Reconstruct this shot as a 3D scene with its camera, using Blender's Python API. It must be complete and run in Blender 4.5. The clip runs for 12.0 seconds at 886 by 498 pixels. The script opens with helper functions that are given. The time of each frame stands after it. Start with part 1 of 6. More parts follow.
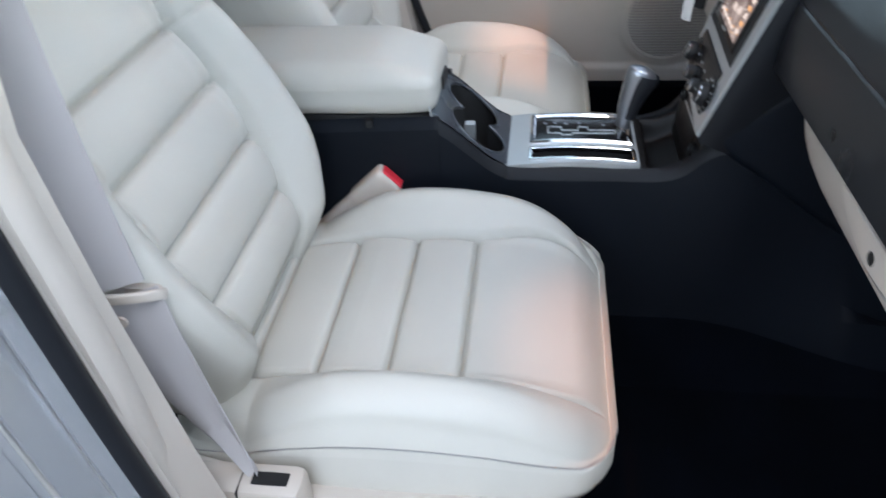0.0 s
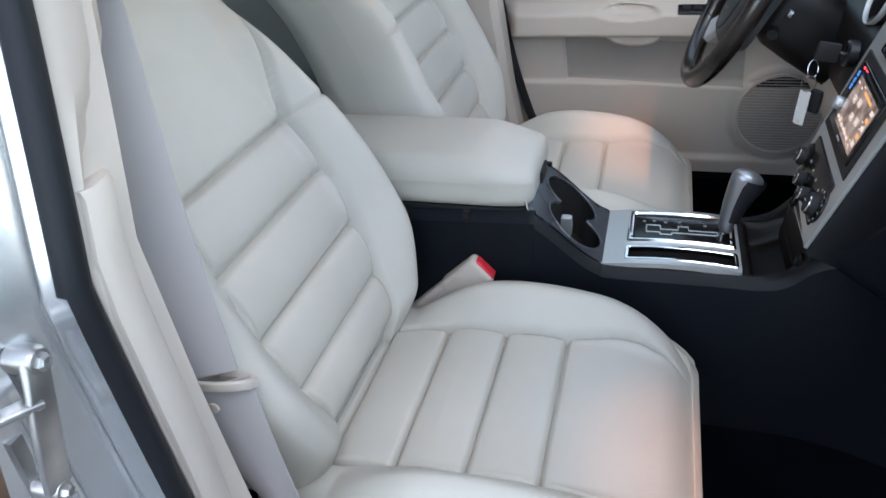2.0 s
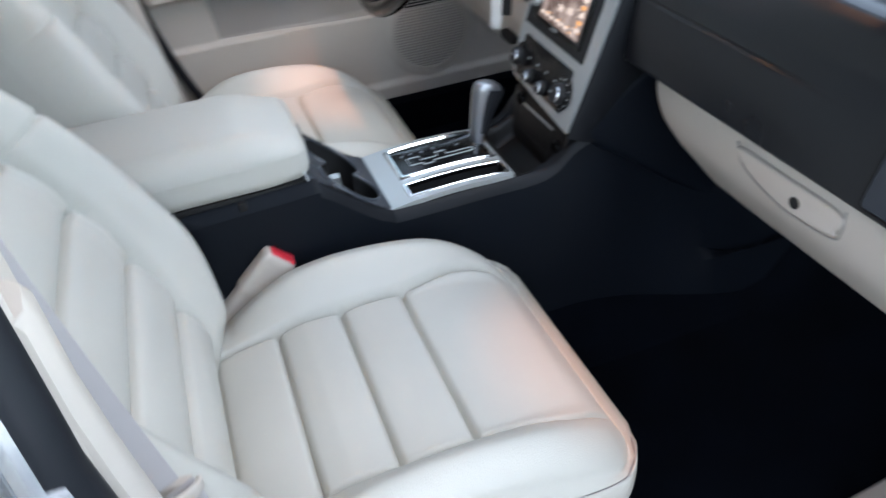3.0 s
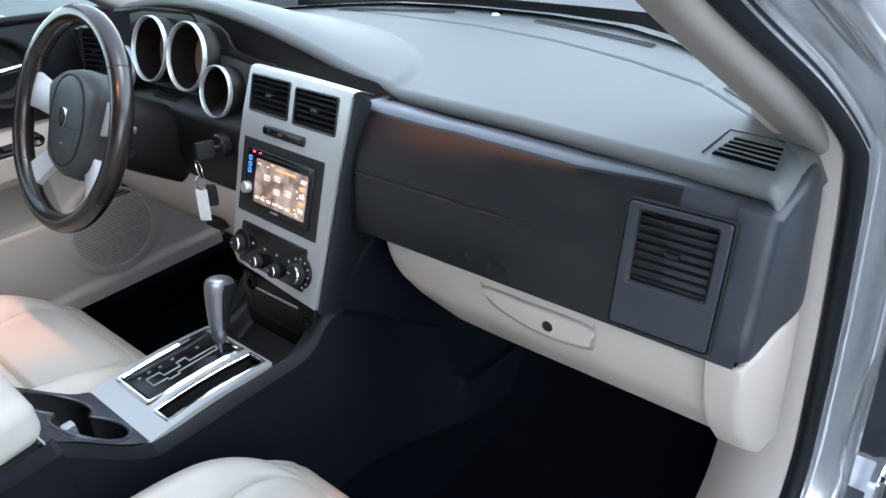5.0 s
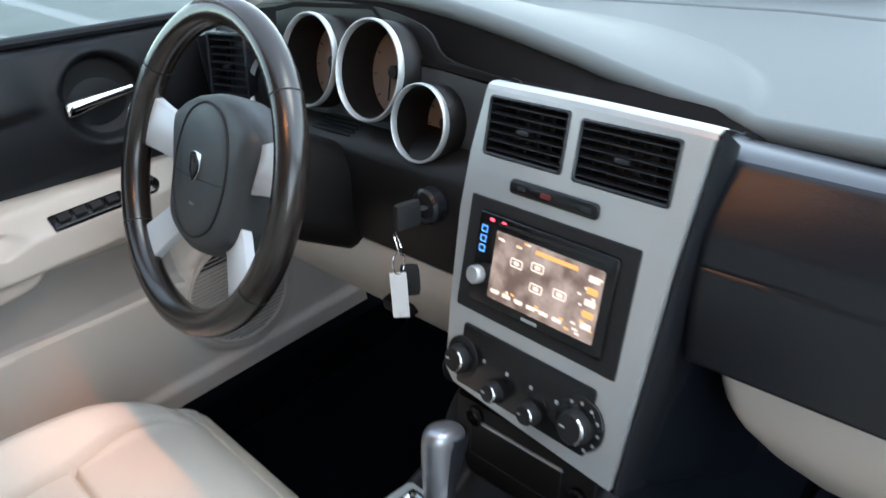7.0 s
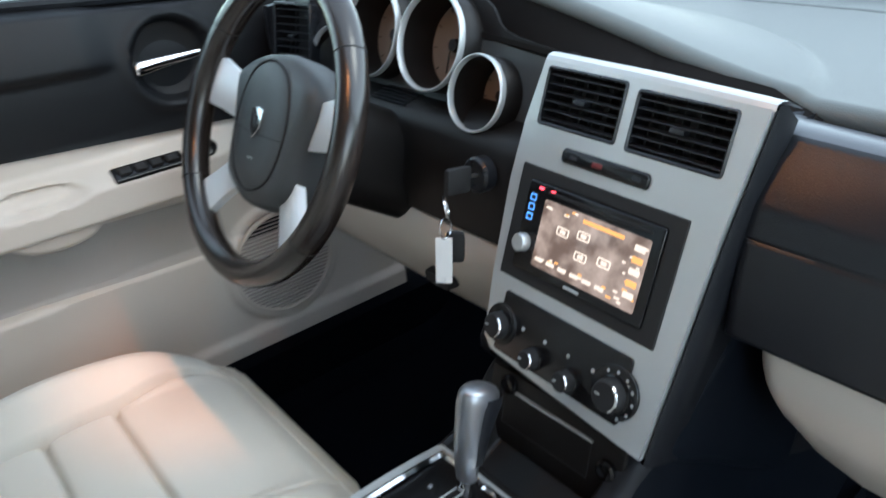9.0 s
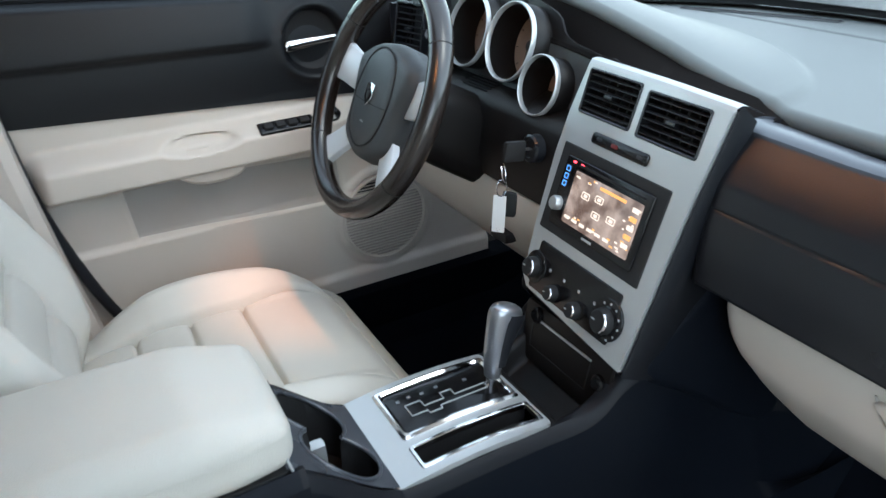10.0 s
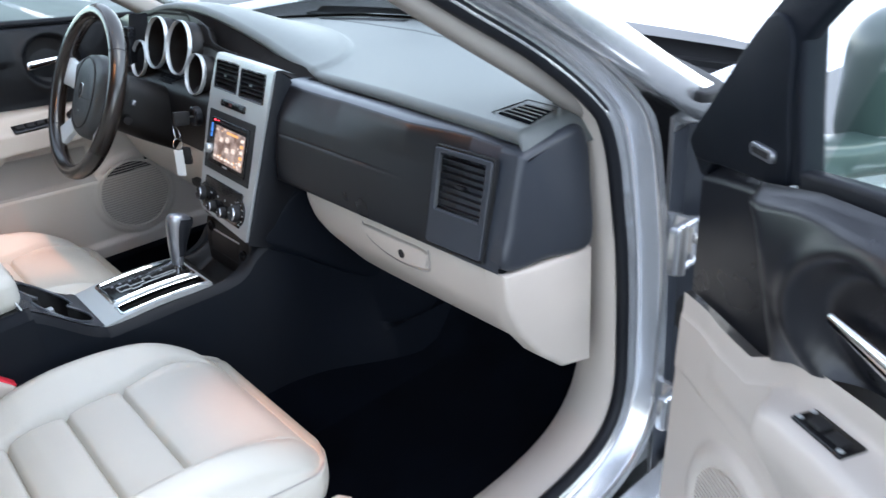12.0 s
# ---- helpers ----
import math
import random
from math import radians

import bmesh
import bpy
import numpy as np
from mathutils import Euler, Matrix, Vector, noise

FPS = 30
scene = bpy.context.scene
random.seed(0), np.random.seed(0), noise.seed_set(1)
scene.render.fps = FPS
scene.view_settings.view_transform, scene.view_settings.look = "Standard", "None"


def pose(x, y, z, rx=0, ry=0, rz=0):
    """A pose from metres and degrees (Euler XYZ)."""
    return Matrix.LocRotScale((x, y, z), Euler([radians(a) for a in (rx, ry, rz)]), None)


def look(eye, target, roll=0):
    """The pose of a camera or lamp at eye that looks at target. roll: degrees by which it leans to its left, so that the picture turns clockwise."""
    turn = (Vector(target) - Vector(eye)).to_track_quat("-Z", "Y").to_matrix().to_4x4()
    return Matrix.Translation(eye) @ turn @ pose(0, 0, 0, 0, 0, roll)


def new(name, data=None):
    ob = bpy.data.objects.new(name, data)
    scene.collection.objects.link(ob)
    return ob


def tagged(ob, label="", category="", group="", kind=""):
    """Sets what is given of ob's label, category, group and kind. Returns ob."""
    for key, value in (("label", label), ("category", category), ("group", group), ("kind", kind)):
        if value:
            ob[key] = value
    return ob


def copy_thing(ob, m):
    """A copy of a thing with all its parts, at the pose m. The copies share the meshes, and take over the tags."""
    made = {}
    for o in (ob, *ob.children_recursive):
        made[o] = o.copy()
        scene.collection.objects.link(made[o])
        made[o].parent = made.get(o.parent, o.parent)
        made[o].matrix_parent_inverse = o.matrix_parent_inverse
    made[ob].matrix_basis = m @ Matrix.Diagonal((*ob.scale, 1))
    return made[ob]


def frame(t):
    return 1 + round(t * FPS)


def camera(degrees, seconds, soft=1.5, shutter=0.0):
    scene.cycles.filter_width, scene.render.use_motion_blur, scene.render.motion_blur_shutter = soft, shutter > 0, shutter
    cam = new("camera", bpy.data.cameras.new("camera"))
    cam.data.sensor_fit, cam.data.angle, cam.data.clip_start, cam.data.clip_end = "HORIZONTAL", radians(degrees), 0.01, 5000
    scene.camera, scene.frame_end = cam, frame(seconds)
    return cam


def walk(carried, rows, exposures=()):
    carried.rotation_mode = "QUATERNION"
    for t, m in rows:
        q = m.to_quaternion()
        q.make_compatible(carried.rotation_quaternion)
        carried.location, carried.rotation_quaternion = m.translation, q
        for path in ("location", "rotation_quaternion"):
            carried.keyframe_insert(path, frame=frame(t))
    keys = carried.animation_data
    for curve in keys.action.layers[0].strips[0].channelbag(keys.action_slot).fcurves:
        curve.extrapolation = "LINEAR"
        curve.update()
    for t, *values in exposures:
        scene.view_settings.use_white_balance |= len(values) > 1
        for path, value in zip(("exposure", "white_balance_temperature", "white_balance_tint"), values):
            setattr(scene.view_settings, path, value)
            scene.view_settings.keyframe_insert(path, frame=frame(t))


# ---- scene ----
cam = camera(62.1, 12.0, soft=1.5, shutter=0.4)
PATH = [
    (0, (0.2886, -1.0831, 1.1829), (0.0846, 0.1816, 0.2244), -3.95),
    (0.5, (0.3172, -1.0618, 1.2307), (-0.0664, 0.1854, 0.3047), -5.32),
    (1, (0.3271, -1.0658, 1.2328), (-0.0860, 0.2159, 0.3688), -5.58),
    (1.5, (0.3076, -1.0515, 1.2554), (-0.1094, 0.2397, 0.4076), -4.04),
    (2, (0.2944, -1.0603, 1.2215), (-0.1206, 0.2409, 0.3879), -4.94),
    (2.5, (0.2461, -1.0536, 1.1964), (0.0583, 0.2629, 0.3068), -6.79),
    (3, (0.0276, -0.9801, 1.2124), (0.4080, 0.2314, 0.2390), -5.55),
    (3.5, (-0.0262, -0.9302, 1.2745), (0.7196, 0.1345, 0.3415), -3.06),
    (5.3, (-0.029, -0.8607, 1.2594), (0.9940, 0.0969, 0.4871), -4.77),
    (5.5, (-0.0242, -0.8291, 1.2546), (0.9858, 0.1356, 0.4741), -4.80),
    (6, (0.0584, -0.6702, 1.2258), (0.9650, 0.3593, 0.4022), -6.60),
    (6.5, (0.0891, -0.5121, 1.2080), (0.9549, 0.5608, 0.3961), -7.83),
    (7, (0.1172, -0.3927, 1.1828), (1.0304, 0.6761, 0.4187), -7.82),
    (7.2, (0.126, -0.3506, 1.1802), (1.0615, 0.7041, 0.4235), -7.74),
    (8.8, (0.1022, -0.3695, 1.1471), (1.0196, 0.7218, 0.4208), -4.90),
    (9, (0.0848, -0.4093, 1.1483), (0.9462, 0.7202, 0.4119), -5.00),
    (9.5, (0.0412, -0.5114, 1.1664), (0.7499, 0.7055, 0.4068), -4.90),
    (10, (0.011, -0.6437, 1.1973), (0.6666, 0.6196, 0.4662), -2.97),
    (10.5, (-0.0513, -0.8138, 1.2278), (0.5939, 0.4733, 0.5299), -1.88),
    (11, (-0.028, -0.9651, 1.2458), (0.8240, 0.2013, 0.5576), -0.79),
    (11.5, (0.008, -1.1730, 1.2391), (0.8828, -0.0356, 0.5311), -3.46),
    (12, (-0.0199, -1.3284, 1.2441), (0.8994, -0.2267, 0.5360), -4.54),
]
walk(cam, [(t, look(eye, target, roll)) for t, eye, target, roll in PATH], exposures=[(0.0, 2.18, 6100, 9), (1.0, 2.02, 6100, 9), (2.5, 2.06, 6100, 9), (3.5, 2.50, 6080, 7), (5.5, 2.58, 6150, 10), (7.0, 2.50, 6200, 6), (10.0, 2.46, 6150, 4), (11.0, 2.55, 6200, 10), (12.0, 2.48, 6150, 10)])


# ---- world, sun, exposure ----
SUN_ELEV, SUN_AZ = 56.0, -60.0
world = bpy.data.worlds.new("sky")
scene.world = world
world.use_nodes = True
sky = world.node_tree.nodes.new("ShaderNodeTexSky")
sky.sky_type = "NISHITA"
sky.sun_disc = False
sky.sun_elevation = radians(SUN_ELEV)
sky.sun_rotation = radians(90.0 - SUN_AZ)
sky.air_density, sky.dust_density, sky.ozone_density = 1.0, 0.1, 1.0
back = world.node_tree.nodes["Background"]
back.inputs["Strength"].default_value = 0.15
haze = world.node_tree.nodes.new("ShaderNodeHueSaturation")
haze.inputs["Saturation"].default_value = 0.45
world.node_tree.links.new(sky.outputs[0], haze.inputs["Color"])
world.node_tree.links.new(haze.outputs[0], back.inputs[0])

sun = new("sun", bpy.data.lights.new("sun", "SUN"))
sun.data.energy, sun.data.angle, sun.data.color = 0.22, radians(25.0), (1.0, 0.95, 0.90)
_d = Vector((math.cos(radians(SUN_ELEV)) * math.cos(radians(SUN_AZ)), math.cos(radians(SUN_ELEV)) * math.sin(radians(SUN_AZ)), math.sin(radians(SUN_ELEV))))
sun.matrix_world = look(_d * 20, (0, 0, 0))

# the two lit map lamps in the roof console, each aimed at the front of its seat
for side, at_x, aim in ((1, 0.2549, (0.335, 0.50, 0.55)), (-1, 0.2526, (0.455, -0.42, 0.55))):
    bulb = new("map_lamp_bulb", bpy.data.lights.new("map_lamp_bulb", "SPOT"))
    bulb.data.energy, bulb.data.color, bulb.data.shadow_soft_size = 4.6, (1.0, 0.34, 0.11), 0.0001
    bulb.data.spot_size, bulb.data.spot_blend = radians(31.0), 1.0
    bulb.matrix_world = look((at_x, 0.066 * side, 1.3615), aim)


# ---- materials ----
def mat(name, color, rough=0.5, metal=0.0, grain=600.0, bump=0.08, vary=0.12, big=6.0, coat=0.0, spec=0.5, sheen=0.0, kind="noise"):
    m = bpy.data.materials.new(name)
    m.use_nodes = True
    nt = m.node_tree
    b = nt.nodes["Principled BSDF"]
    b.inputs["Roughness"].default_value = rough
    b.inputs["Metallic"].default_value = metal
    b.inputs["Coat Weight"].default_value = coat
    b.inputs["Specular IOR Level"].default_value = spec
    b.inputs["Sheen Weight"].default_value = sheen
    tc = nt.nodes.new("ShaderNodeTexCoord")
    n1 = nt.nodes.new("ShaderNodeTexNoise")
    n1.inputs["Scale"].default_value, n1.inputs["Detail"].default_value = big, 5.0
    n2 = nt.nodes.new("ShaderNodeTexVoronoi" if kind == "cells" else "ShaderNodeTexNoise")
    n2.inputs["Scale"].default_value = grain
    nt.links.new(tc.outputs["Object"], n1.inputs["Vector"])
    nt.links.new(tc.outputs["Object"], n2.inputs["Vector"])
    fine = n2.outputs["Distance"] if kind == "cells" else n2.outputs["Fac"]
    ramp = nt.nodes.new("ShaderNodeMapRange")
    ramp.inputs["From Min"].default_value, ramp.inputs["From Max"].default_value = 0.3, 0.7
    ramp.inputs["To Min"].default_value, ramp.inputs["To Max"].default_value = 1.0 - vary, 1.0 + vary
    nt.links.new(n1.outputs["Fac"], ramp.inputs["Value"])
    mul = nt.nodes.new("ShaderNodeMix")
    mul.data_type, mul.blend_type = "RGBA", "MULTIPLY"
    mul.inputs[0].default_value = 1.0
    mul.inputs[6].default_value = (*color, 1.0)
    nt.links.new(ramp.outputs[0], mul.inputs[7])
    nt.links.new(mul.outputs[2], b.inputs["Base Color"])
    r2 = nt.nodes.new("ShaderNodeMapRange")
    r2.inputs["To Min"].default_value, r2.inputs["To Max"].default_value = max(0.02, rough * 0.85), min(1.0, rough * 1.15)
    nt.links.new(n1.outputs["Fac"], r2.inputs["Value"])
    nt.links.new(r2.outputs[0], b.inputs["Roughness"])
    if bump > 0:
        bp = nt.nodes.new("ShaderNodeBump")
        bp.inputs["Strength"].default_value, bp.inputs["Distance"].default_value = bump, 0.001
        nt.links.new(fine, bp.inputs["Height"])
        nt.links.new(bp.outputs[0], b.inputs["Normal"])
    return m


LEATHER = mat("cream_leather", (0.53, 0.512, 0.455), 0.45, grain=700, bump=0.25, vary=0.05, big=5, kind="cells")
LEATHER_SIDE = mat("cream_vinyl", (0.51, 0.49, 0.435), 0.48, grain=500, bump=0.2, vary=0.05, big=5, kind="cells")
BEIGE = mat("beige_plastic", (0.53, 0.475, 0.415), 0.5, grain=900, bump=0.2, vary=0.04, big=4)
BEIGE_DIM = mat("taupe_cloth_trim", (0.36, 0.33, 0.30), 0.75, grain=1200, bump=0.25, vary=0.06, big=6)
BLACK = mat("black_plastic", (0.0080, 0.0088, 0.0112), 0.28, grain=900, bump=0.14, vary=0.15, big=6, kind="cells", spec=0.45)
# darker, duller copy of the black plastic that shades the driver door's trim
SHADED_BLACK = mat("shaded_black_door_trim", (0.0058, 0.0066, 0.0082), 0.46, grain=800, bump=0.3, vary=0.15, big=5, kind="cells", spec=0.3)
# lighter grey than the black panel, sky reflection on the ledge put into colour
LEDGE = mat("black_plastic_with_sky_sheen", (0.050, 0.055, 0.066), 0.32, grain=900, bump=0.1, vary=0.1, spec=0.8)
DIMRED = mat("dull_red_mark", (0.12, 0.012, 0.012), 0.4, bump=0.0)
HUBGREY = mat("grey_black_plastic", (0.040, 0.045, 0.047), 0.46, grain=900, bump=0.25, vary=0.1, kind="cells")
GLOSS = mat("gloss_black_plastic", (0.0065, 0.0065, 0.0072), 0.2, grain=400, bump=0.0, vary=0.1, spec=0.35)
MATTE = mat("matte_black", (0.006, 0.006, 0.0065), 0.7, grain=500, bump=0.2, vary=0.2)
SLATE = mat("slate_dash_pad", (0.100, 0.109, 0.105), 0.42, grain=900, bump=0.16, vary=0.06, big=3, kind="cells")
SILVER = mat("satin_silver_paint", (0.50, 0.52, 0.52), 0.36, 0.55, grain=1500, bump=0.03, vary=0.04)
SPOKE = mat("pale_silver_spoke_paint", (0.66, 0.69, 0.70), 0.42, 0.25, grain=1500, bump=0.02, vary=0.03)
CHROME = mat("chrome", (0.75, 0.75, 0.76), 0.09, 1.0, bump=0.0, vary=0.03)
GREYMETAL = mat("grey_metal_knob", (0.30, 0.31, 0.33), 0.3, 0.85, bump=0.02, vary=0.06)
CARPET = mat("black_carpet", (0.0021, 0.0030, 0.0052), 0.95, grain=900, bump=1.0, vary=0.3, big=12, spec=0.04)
PAINT = mat("silver_car_paint", (0.60, 0.615, 0.63), 0.24, 0.82, grain=3000, bump=0.0, vary=0.03, coat=0.8)
CONSOLE = mat("blue_black_grained_plastic", (0.0030, 0.0048, 0.0084), 0.55, grain=900, bump=0.2, vary=0.12, big=5, kind="cells", spec=0.16)
# grey of the stack cheeks; on the console edge it paints the highlight
EDGE = mat("dark_grey_plastic_and_edge_light", (0.0095, 0.0105, 0.0130), 0.5, grain=900, bump=0.12, vary=0.1, kind="cells", spec=0.2)
SLAT = mat("grey_slat_plastic", (0.011, 0.012, 0.015), 0.32, grain=900, bump=0.0, vary=0.08)
# beige trim of the backlit pillars, with their shade put into the colour
SHADED_BEIGE = mat("shaded_beige_pillar_plastic", (0.27, 0.245, 0.222), 0.6, grain=900, bump=0.2, vary=0.05, big=4)
RUST = mat("rusty_brown_steel", (0.16, 0.095, 0.06), 0.7, grain=200, bump=0.5, vary=0.45, big=25)
# darker copies of the black plastic, with shade and warm reflection in their brown
FACE = mat("shaded_warm_black_plastic", (0.0065, 0.0055, 0.0052), 0.45, grain=900, bump=0.15, vary=0.15, big=6, kind="cells", spec=0.25)
HOOD = mat("dull_shaded_warm_black_plastic", (0.0062, 0.0050, 0.0045), 0.8, grain=900, bump=0.15, vary=0.2, big=6, kind="cells", spec=0.12)
# mirror shell's shade and the pane's green tint are put into this colour
MIRROR_GREY = mat("mirror_shell_with_shade_and_tint", (0.085, 0.110, 0.100), 0.3, grain=900, bump=0.0, vary=0.08)
CUP = mat("smooth_slate_plastic", (0.050, 0.056, 0.066), 0.28, grain=900, bump=0.05, vary=0.1, spec=0.7)
# slate for the dash's outer end; also the shade sheet in the hinge recess
PANEL = mat("dark_slate_plastic_and_recess_shade", (0.026, 0.030, 0.038), 0.38, grain=900, bump=0.14, vary=0.1, big=5, kind="cells")
PAD_DARK = mat("dull_slate_cloth", (0.060, 0.064, 0.068), 0.7, grain=1400, bump=0.4, vary=0.08)
RUBBER = mat("black_rubber", (0.010, 0.011, 0.014), 0.5, grain=600, bump=0.1, vary=0.2, spec=0.25)
WEB = mat("grey_belt_webbing", (0.43, 0.41, 0.41), 0.6, grain=1500, bump=0.15, vary=0.04)
STEEL = mat("bare_steel", (0.42, 0.41, 0.40), 0.35, 0.9, grain=300, bump=0.1, vary=0.2, big=30)
RED = mat("red_plastic", (0.65, 0.03, 0.05), 0.35, bump=0.0, vary=0.05)
DIAL = mat("brown_dial_face", (0.20, 0.155, 0.12), 0.5, bump=0.0, vary=0.04)
WHEEL = mat("dark_leather_rim", (0.015, 0.011, 0.0090), 0.23, grain=900, bump=0.06, vary=0.15, kind="cells", spec=0.7)
GROUND = mat("pale_concrete", (0.13, 0.13, 0.128), 0.85, grain=60, bump=0.6, vary=0.2, big=0.7)
TAG = mat("white_card_tag", (0.72, 0.72, 0.70), 0.5, bump=0.05, vary=0.04)
BROWN = mat("dark_brown_carpet", (0.10, 0.065, 0.045), 0.9, grain=700, bump=0.8, vary=0.2)
HEADLINER = mat("grey_headliner", (0.40, 0.385, 0.36), 0.9, grain=900, bump=0.4, vary=0.05)


def glass_mat(name, tint, gloss):
    m = bpy.data.materials.new(name)
    m.use_nodes = True
    nt = m.node_tree
    nt.nodes.remove(nt.nodes["Principled BSDF"])
    tr, gl, mx = nt.nodes.new("ShaderNodeBsdfTransparent"), nt.nodes.new("ShaderNodeBsdfGlossy"), nt.nodes.new("ShaderNodeMixShader")
    tr.inputs[0].default_value = (*tint, 1)
    gl.inputs["Roughness"].default_value = 0.02
    mx.inputs[0].default_value = gloss
    nt.links.new(tr.outputs[0], mx.inputs[1])
    nt.links.new(gl.outputs[0], mx.inputs[2])
    nt.links.new(mx.outputs[0], nt.nodes["Material Output"].inputs[0])
    return m


GLASS = glass_mat("clear_glass", (0.90, 0.95, 0.93), 0.07)
# for the unseen rear panes, dark so that less light comes in behind
REAR_GLASS = glass_mat("dark_tinted_glass", (0.26, 0.30, 0.29), 0.06)
DOOR_GLASS = glass_mat("green_tinted_glass", (0.72, 0.86, 0.81), 0.08)


def emit_mat(name, color, strength):
    m = bpy.data.materials.new(name)
    m.use_nodes = True
    b = m.node_tree.nodes["Principled BSDF"]
    b.inputs["Base Color"].default_value = (0.01, 0.01, 0.01, 1)
    b.inputs["Emission Color"].default_value = (*color, 1)
    b.inputs["Emission Strength"].default_value = strength
    b.inputs["Roughness"].default_value = 0.15
    return m


GLOW_RED = emit_mat("red_led", (1.0, 0.05, 0.08), 0.9)
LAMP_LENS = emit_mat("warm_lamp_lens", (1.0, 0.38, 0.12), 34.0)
GLOW_BLUE = emit_mat("blue_led", (0.10, 0.35, 1.0), 0.45)


# ---- mesh helpers ----
def to_mesh(name, geo, smooth=True):
    me = bpy.data.meshes.new(name)
    if isinstance(geo, bmesh.types.BMesh):
        bmesh.ops.recalc_face_normals(geo, faces=geo.faces)
        geo.to_mesh(me)
        geo.free()
    else:
        v, f = geo
        me.from_pydata([tuple(p) for p in v], [], [tuple(int(i) for i in q) for q in f])
        bm = bmesh.new()
        bm.from_mesh(me)
        bmesh.ops.recalc_face_normals(bm, faces=bm.faces)
        bm.to_mesh(me)
        bm.free()
    if smooth:
        me.shade_smooth()
        me.set_sharp_from_angle(angle=radians(smooth if smooth is not True else 40))
    return me


def part(name, geo, material, parent, label="", m=None, smooth=True):
    ob = new(name, to_mesh(name, geo, smooth))
    ob.data.materials.append(material)
    if parent is not None:
        ob.parent = parent
    if m is not None:
        ob.matrix_basis = m
    if label:
        tagged(ob, label)
    return ob


def thing(name, label, category, at=(0, 0, 0), group="", kind="", m=None):
    e = new(name)
    e.empty_display_size = 0.05
    e.matrix_basis = m if m is not None else Matrix.Translation(at)
    return tagged(e, label, category, group, kind)


def smoothstep(a, b, x):
    t = np.clip((np.asarray(x, float) - a) / (b - a), 0, 1)
    return t * t * (3 - 2 * t)


def bell(x, x0, w):
    return np.exp(-(((np.asarray(x) - x0) / w) ** 2))


def curve_pts(pts, n=8, closed=False):
    """Catmull-Rom through the points."""
    P = np.array(pts, float)
    k = len(P)
    out = []
    for i in range(k if closed else k - 1):
        if closed:
            a, b, c, d = P[(i - 1) % k], P[i], P[(i + 1) % k], P[(i + 2) % k]
        else:
            a, b, c, d = P[max(i - 1, 0)], P[i], P[i + 1], P[min(i + 2, k - 1)]
        for t in np.arange(n) / n:
            out.append(0.5 * (2 * b + (c - a) * t + (2 * a - 5 * b + 4 * c - d) * t * t + (3 * b - a - 3 * c + d) * t**3))
    if not closed:
        out.append(P[-1])
    return np.array(out)


def rrect(w, h, r, n=5):
    """A rounded rectangle, centred, as 2D points."""
    out = []
    for cx, cy, a0 in ((w / 2 - r, h / 2 - r, 0), (-w / 2 + r, h / 2 - r, 90), (-w / 2 + r, -h / 2 + r, 180), (w / 2 - r, -h / 2 + r, 270)):
        for i in range(n + 1):
            a = radians(a0 + 90 * i / n)
            out.append((cx + r * math.cos(a), cy + r * math.sin(a)))
    return np.array(out)


def circle(r, n=32, c=(0, 0)):
    return np.array([(c[0] + r * math.cos(2 * math.pi * i / n), c[1] + r * math.sin(2 * math.pi * i / n)) for i in range(n)])


def loft(loops, closed=True, ends=(False, False), ring=False):
    """Quads between successive loops of equal length. closed: each loop closes on itself; ring: the last joins the first."""
    k, n = len(loops), len(loops[0])
    v = [p for L in loops for p in L]
    f = []
    for i in range(k if ring else k - 1):
        j2 = (i + 1) % k
        for j in range(n if closed else n - 1):
            f.append((i * n + j, i * n + (j + 1) % n, j2 * n + (j + 1) % n, j2 * n + j))
    if ends[0]:
        f.append(tuple(range(n))[::-1])
    if ends[1]:
        f.append(tuple(range((k - 1) * n, k * n)))
    return v, f


def inset(outline, d):
    """Moves a closed 2D outline inwards by d."""
    P = np.array(outline, float)
    area = 0.5 * np.sum(P[:, 0] * np.roll(P[:, 1], -1) - np.roll(P[:, 0], -1) * P[:, 1])
    e1, e2 = P - np.roll(P, 1, 0), np.roll(P, -1, 0) - P
    t = e1 / (np.linalg.norm(e1, axis=1)[:, None] + 1e-9) + e2 / (np.linalg.norm(e2, axis=1)[:, None] + 1e-9)
    t /= np.linalg.norm(t, axis=1)[:, None] + 1e-9
    nrm = np.stack([-t[:, 1], t[:, 0]], 1) * (1 if area > 0 else -1)
    return P + nrm * d


def lay(P, z):
    return [(p[0], p[1], z) for p in P]


def slab(outline, z0, z1, bev=0.002):
    """A plate from a 2D outline, with rounded upper edge and closed ends."""
    bev = min(bev, abs(z1 - z0) * 0.9)
    s = 1 if z1 > z0 else -1
    loops = [lay(outline, z0)]
    for a in (0, 30, 60, 90):
        loops.append(lay(inset(outline, bev * (1 - math.cos(radians(a)))), z1 - s * bev * (1 - math.sin(radians(a)))))
    return loft(loops, ends=(True, True))


def ring_frame(outer, inner, z0, z1, bev=0.0015):
    """A frame between two outlines with the same number of points."""
    loops = [lay(outer, z0), lay(outer, z1 - bev), lay(inset(outer, bev), z1), lay(inset(inner, -bev), z1), lay(inner, z1 - bev), lay(inner, z0)]
    return loft(loops, ring=True)


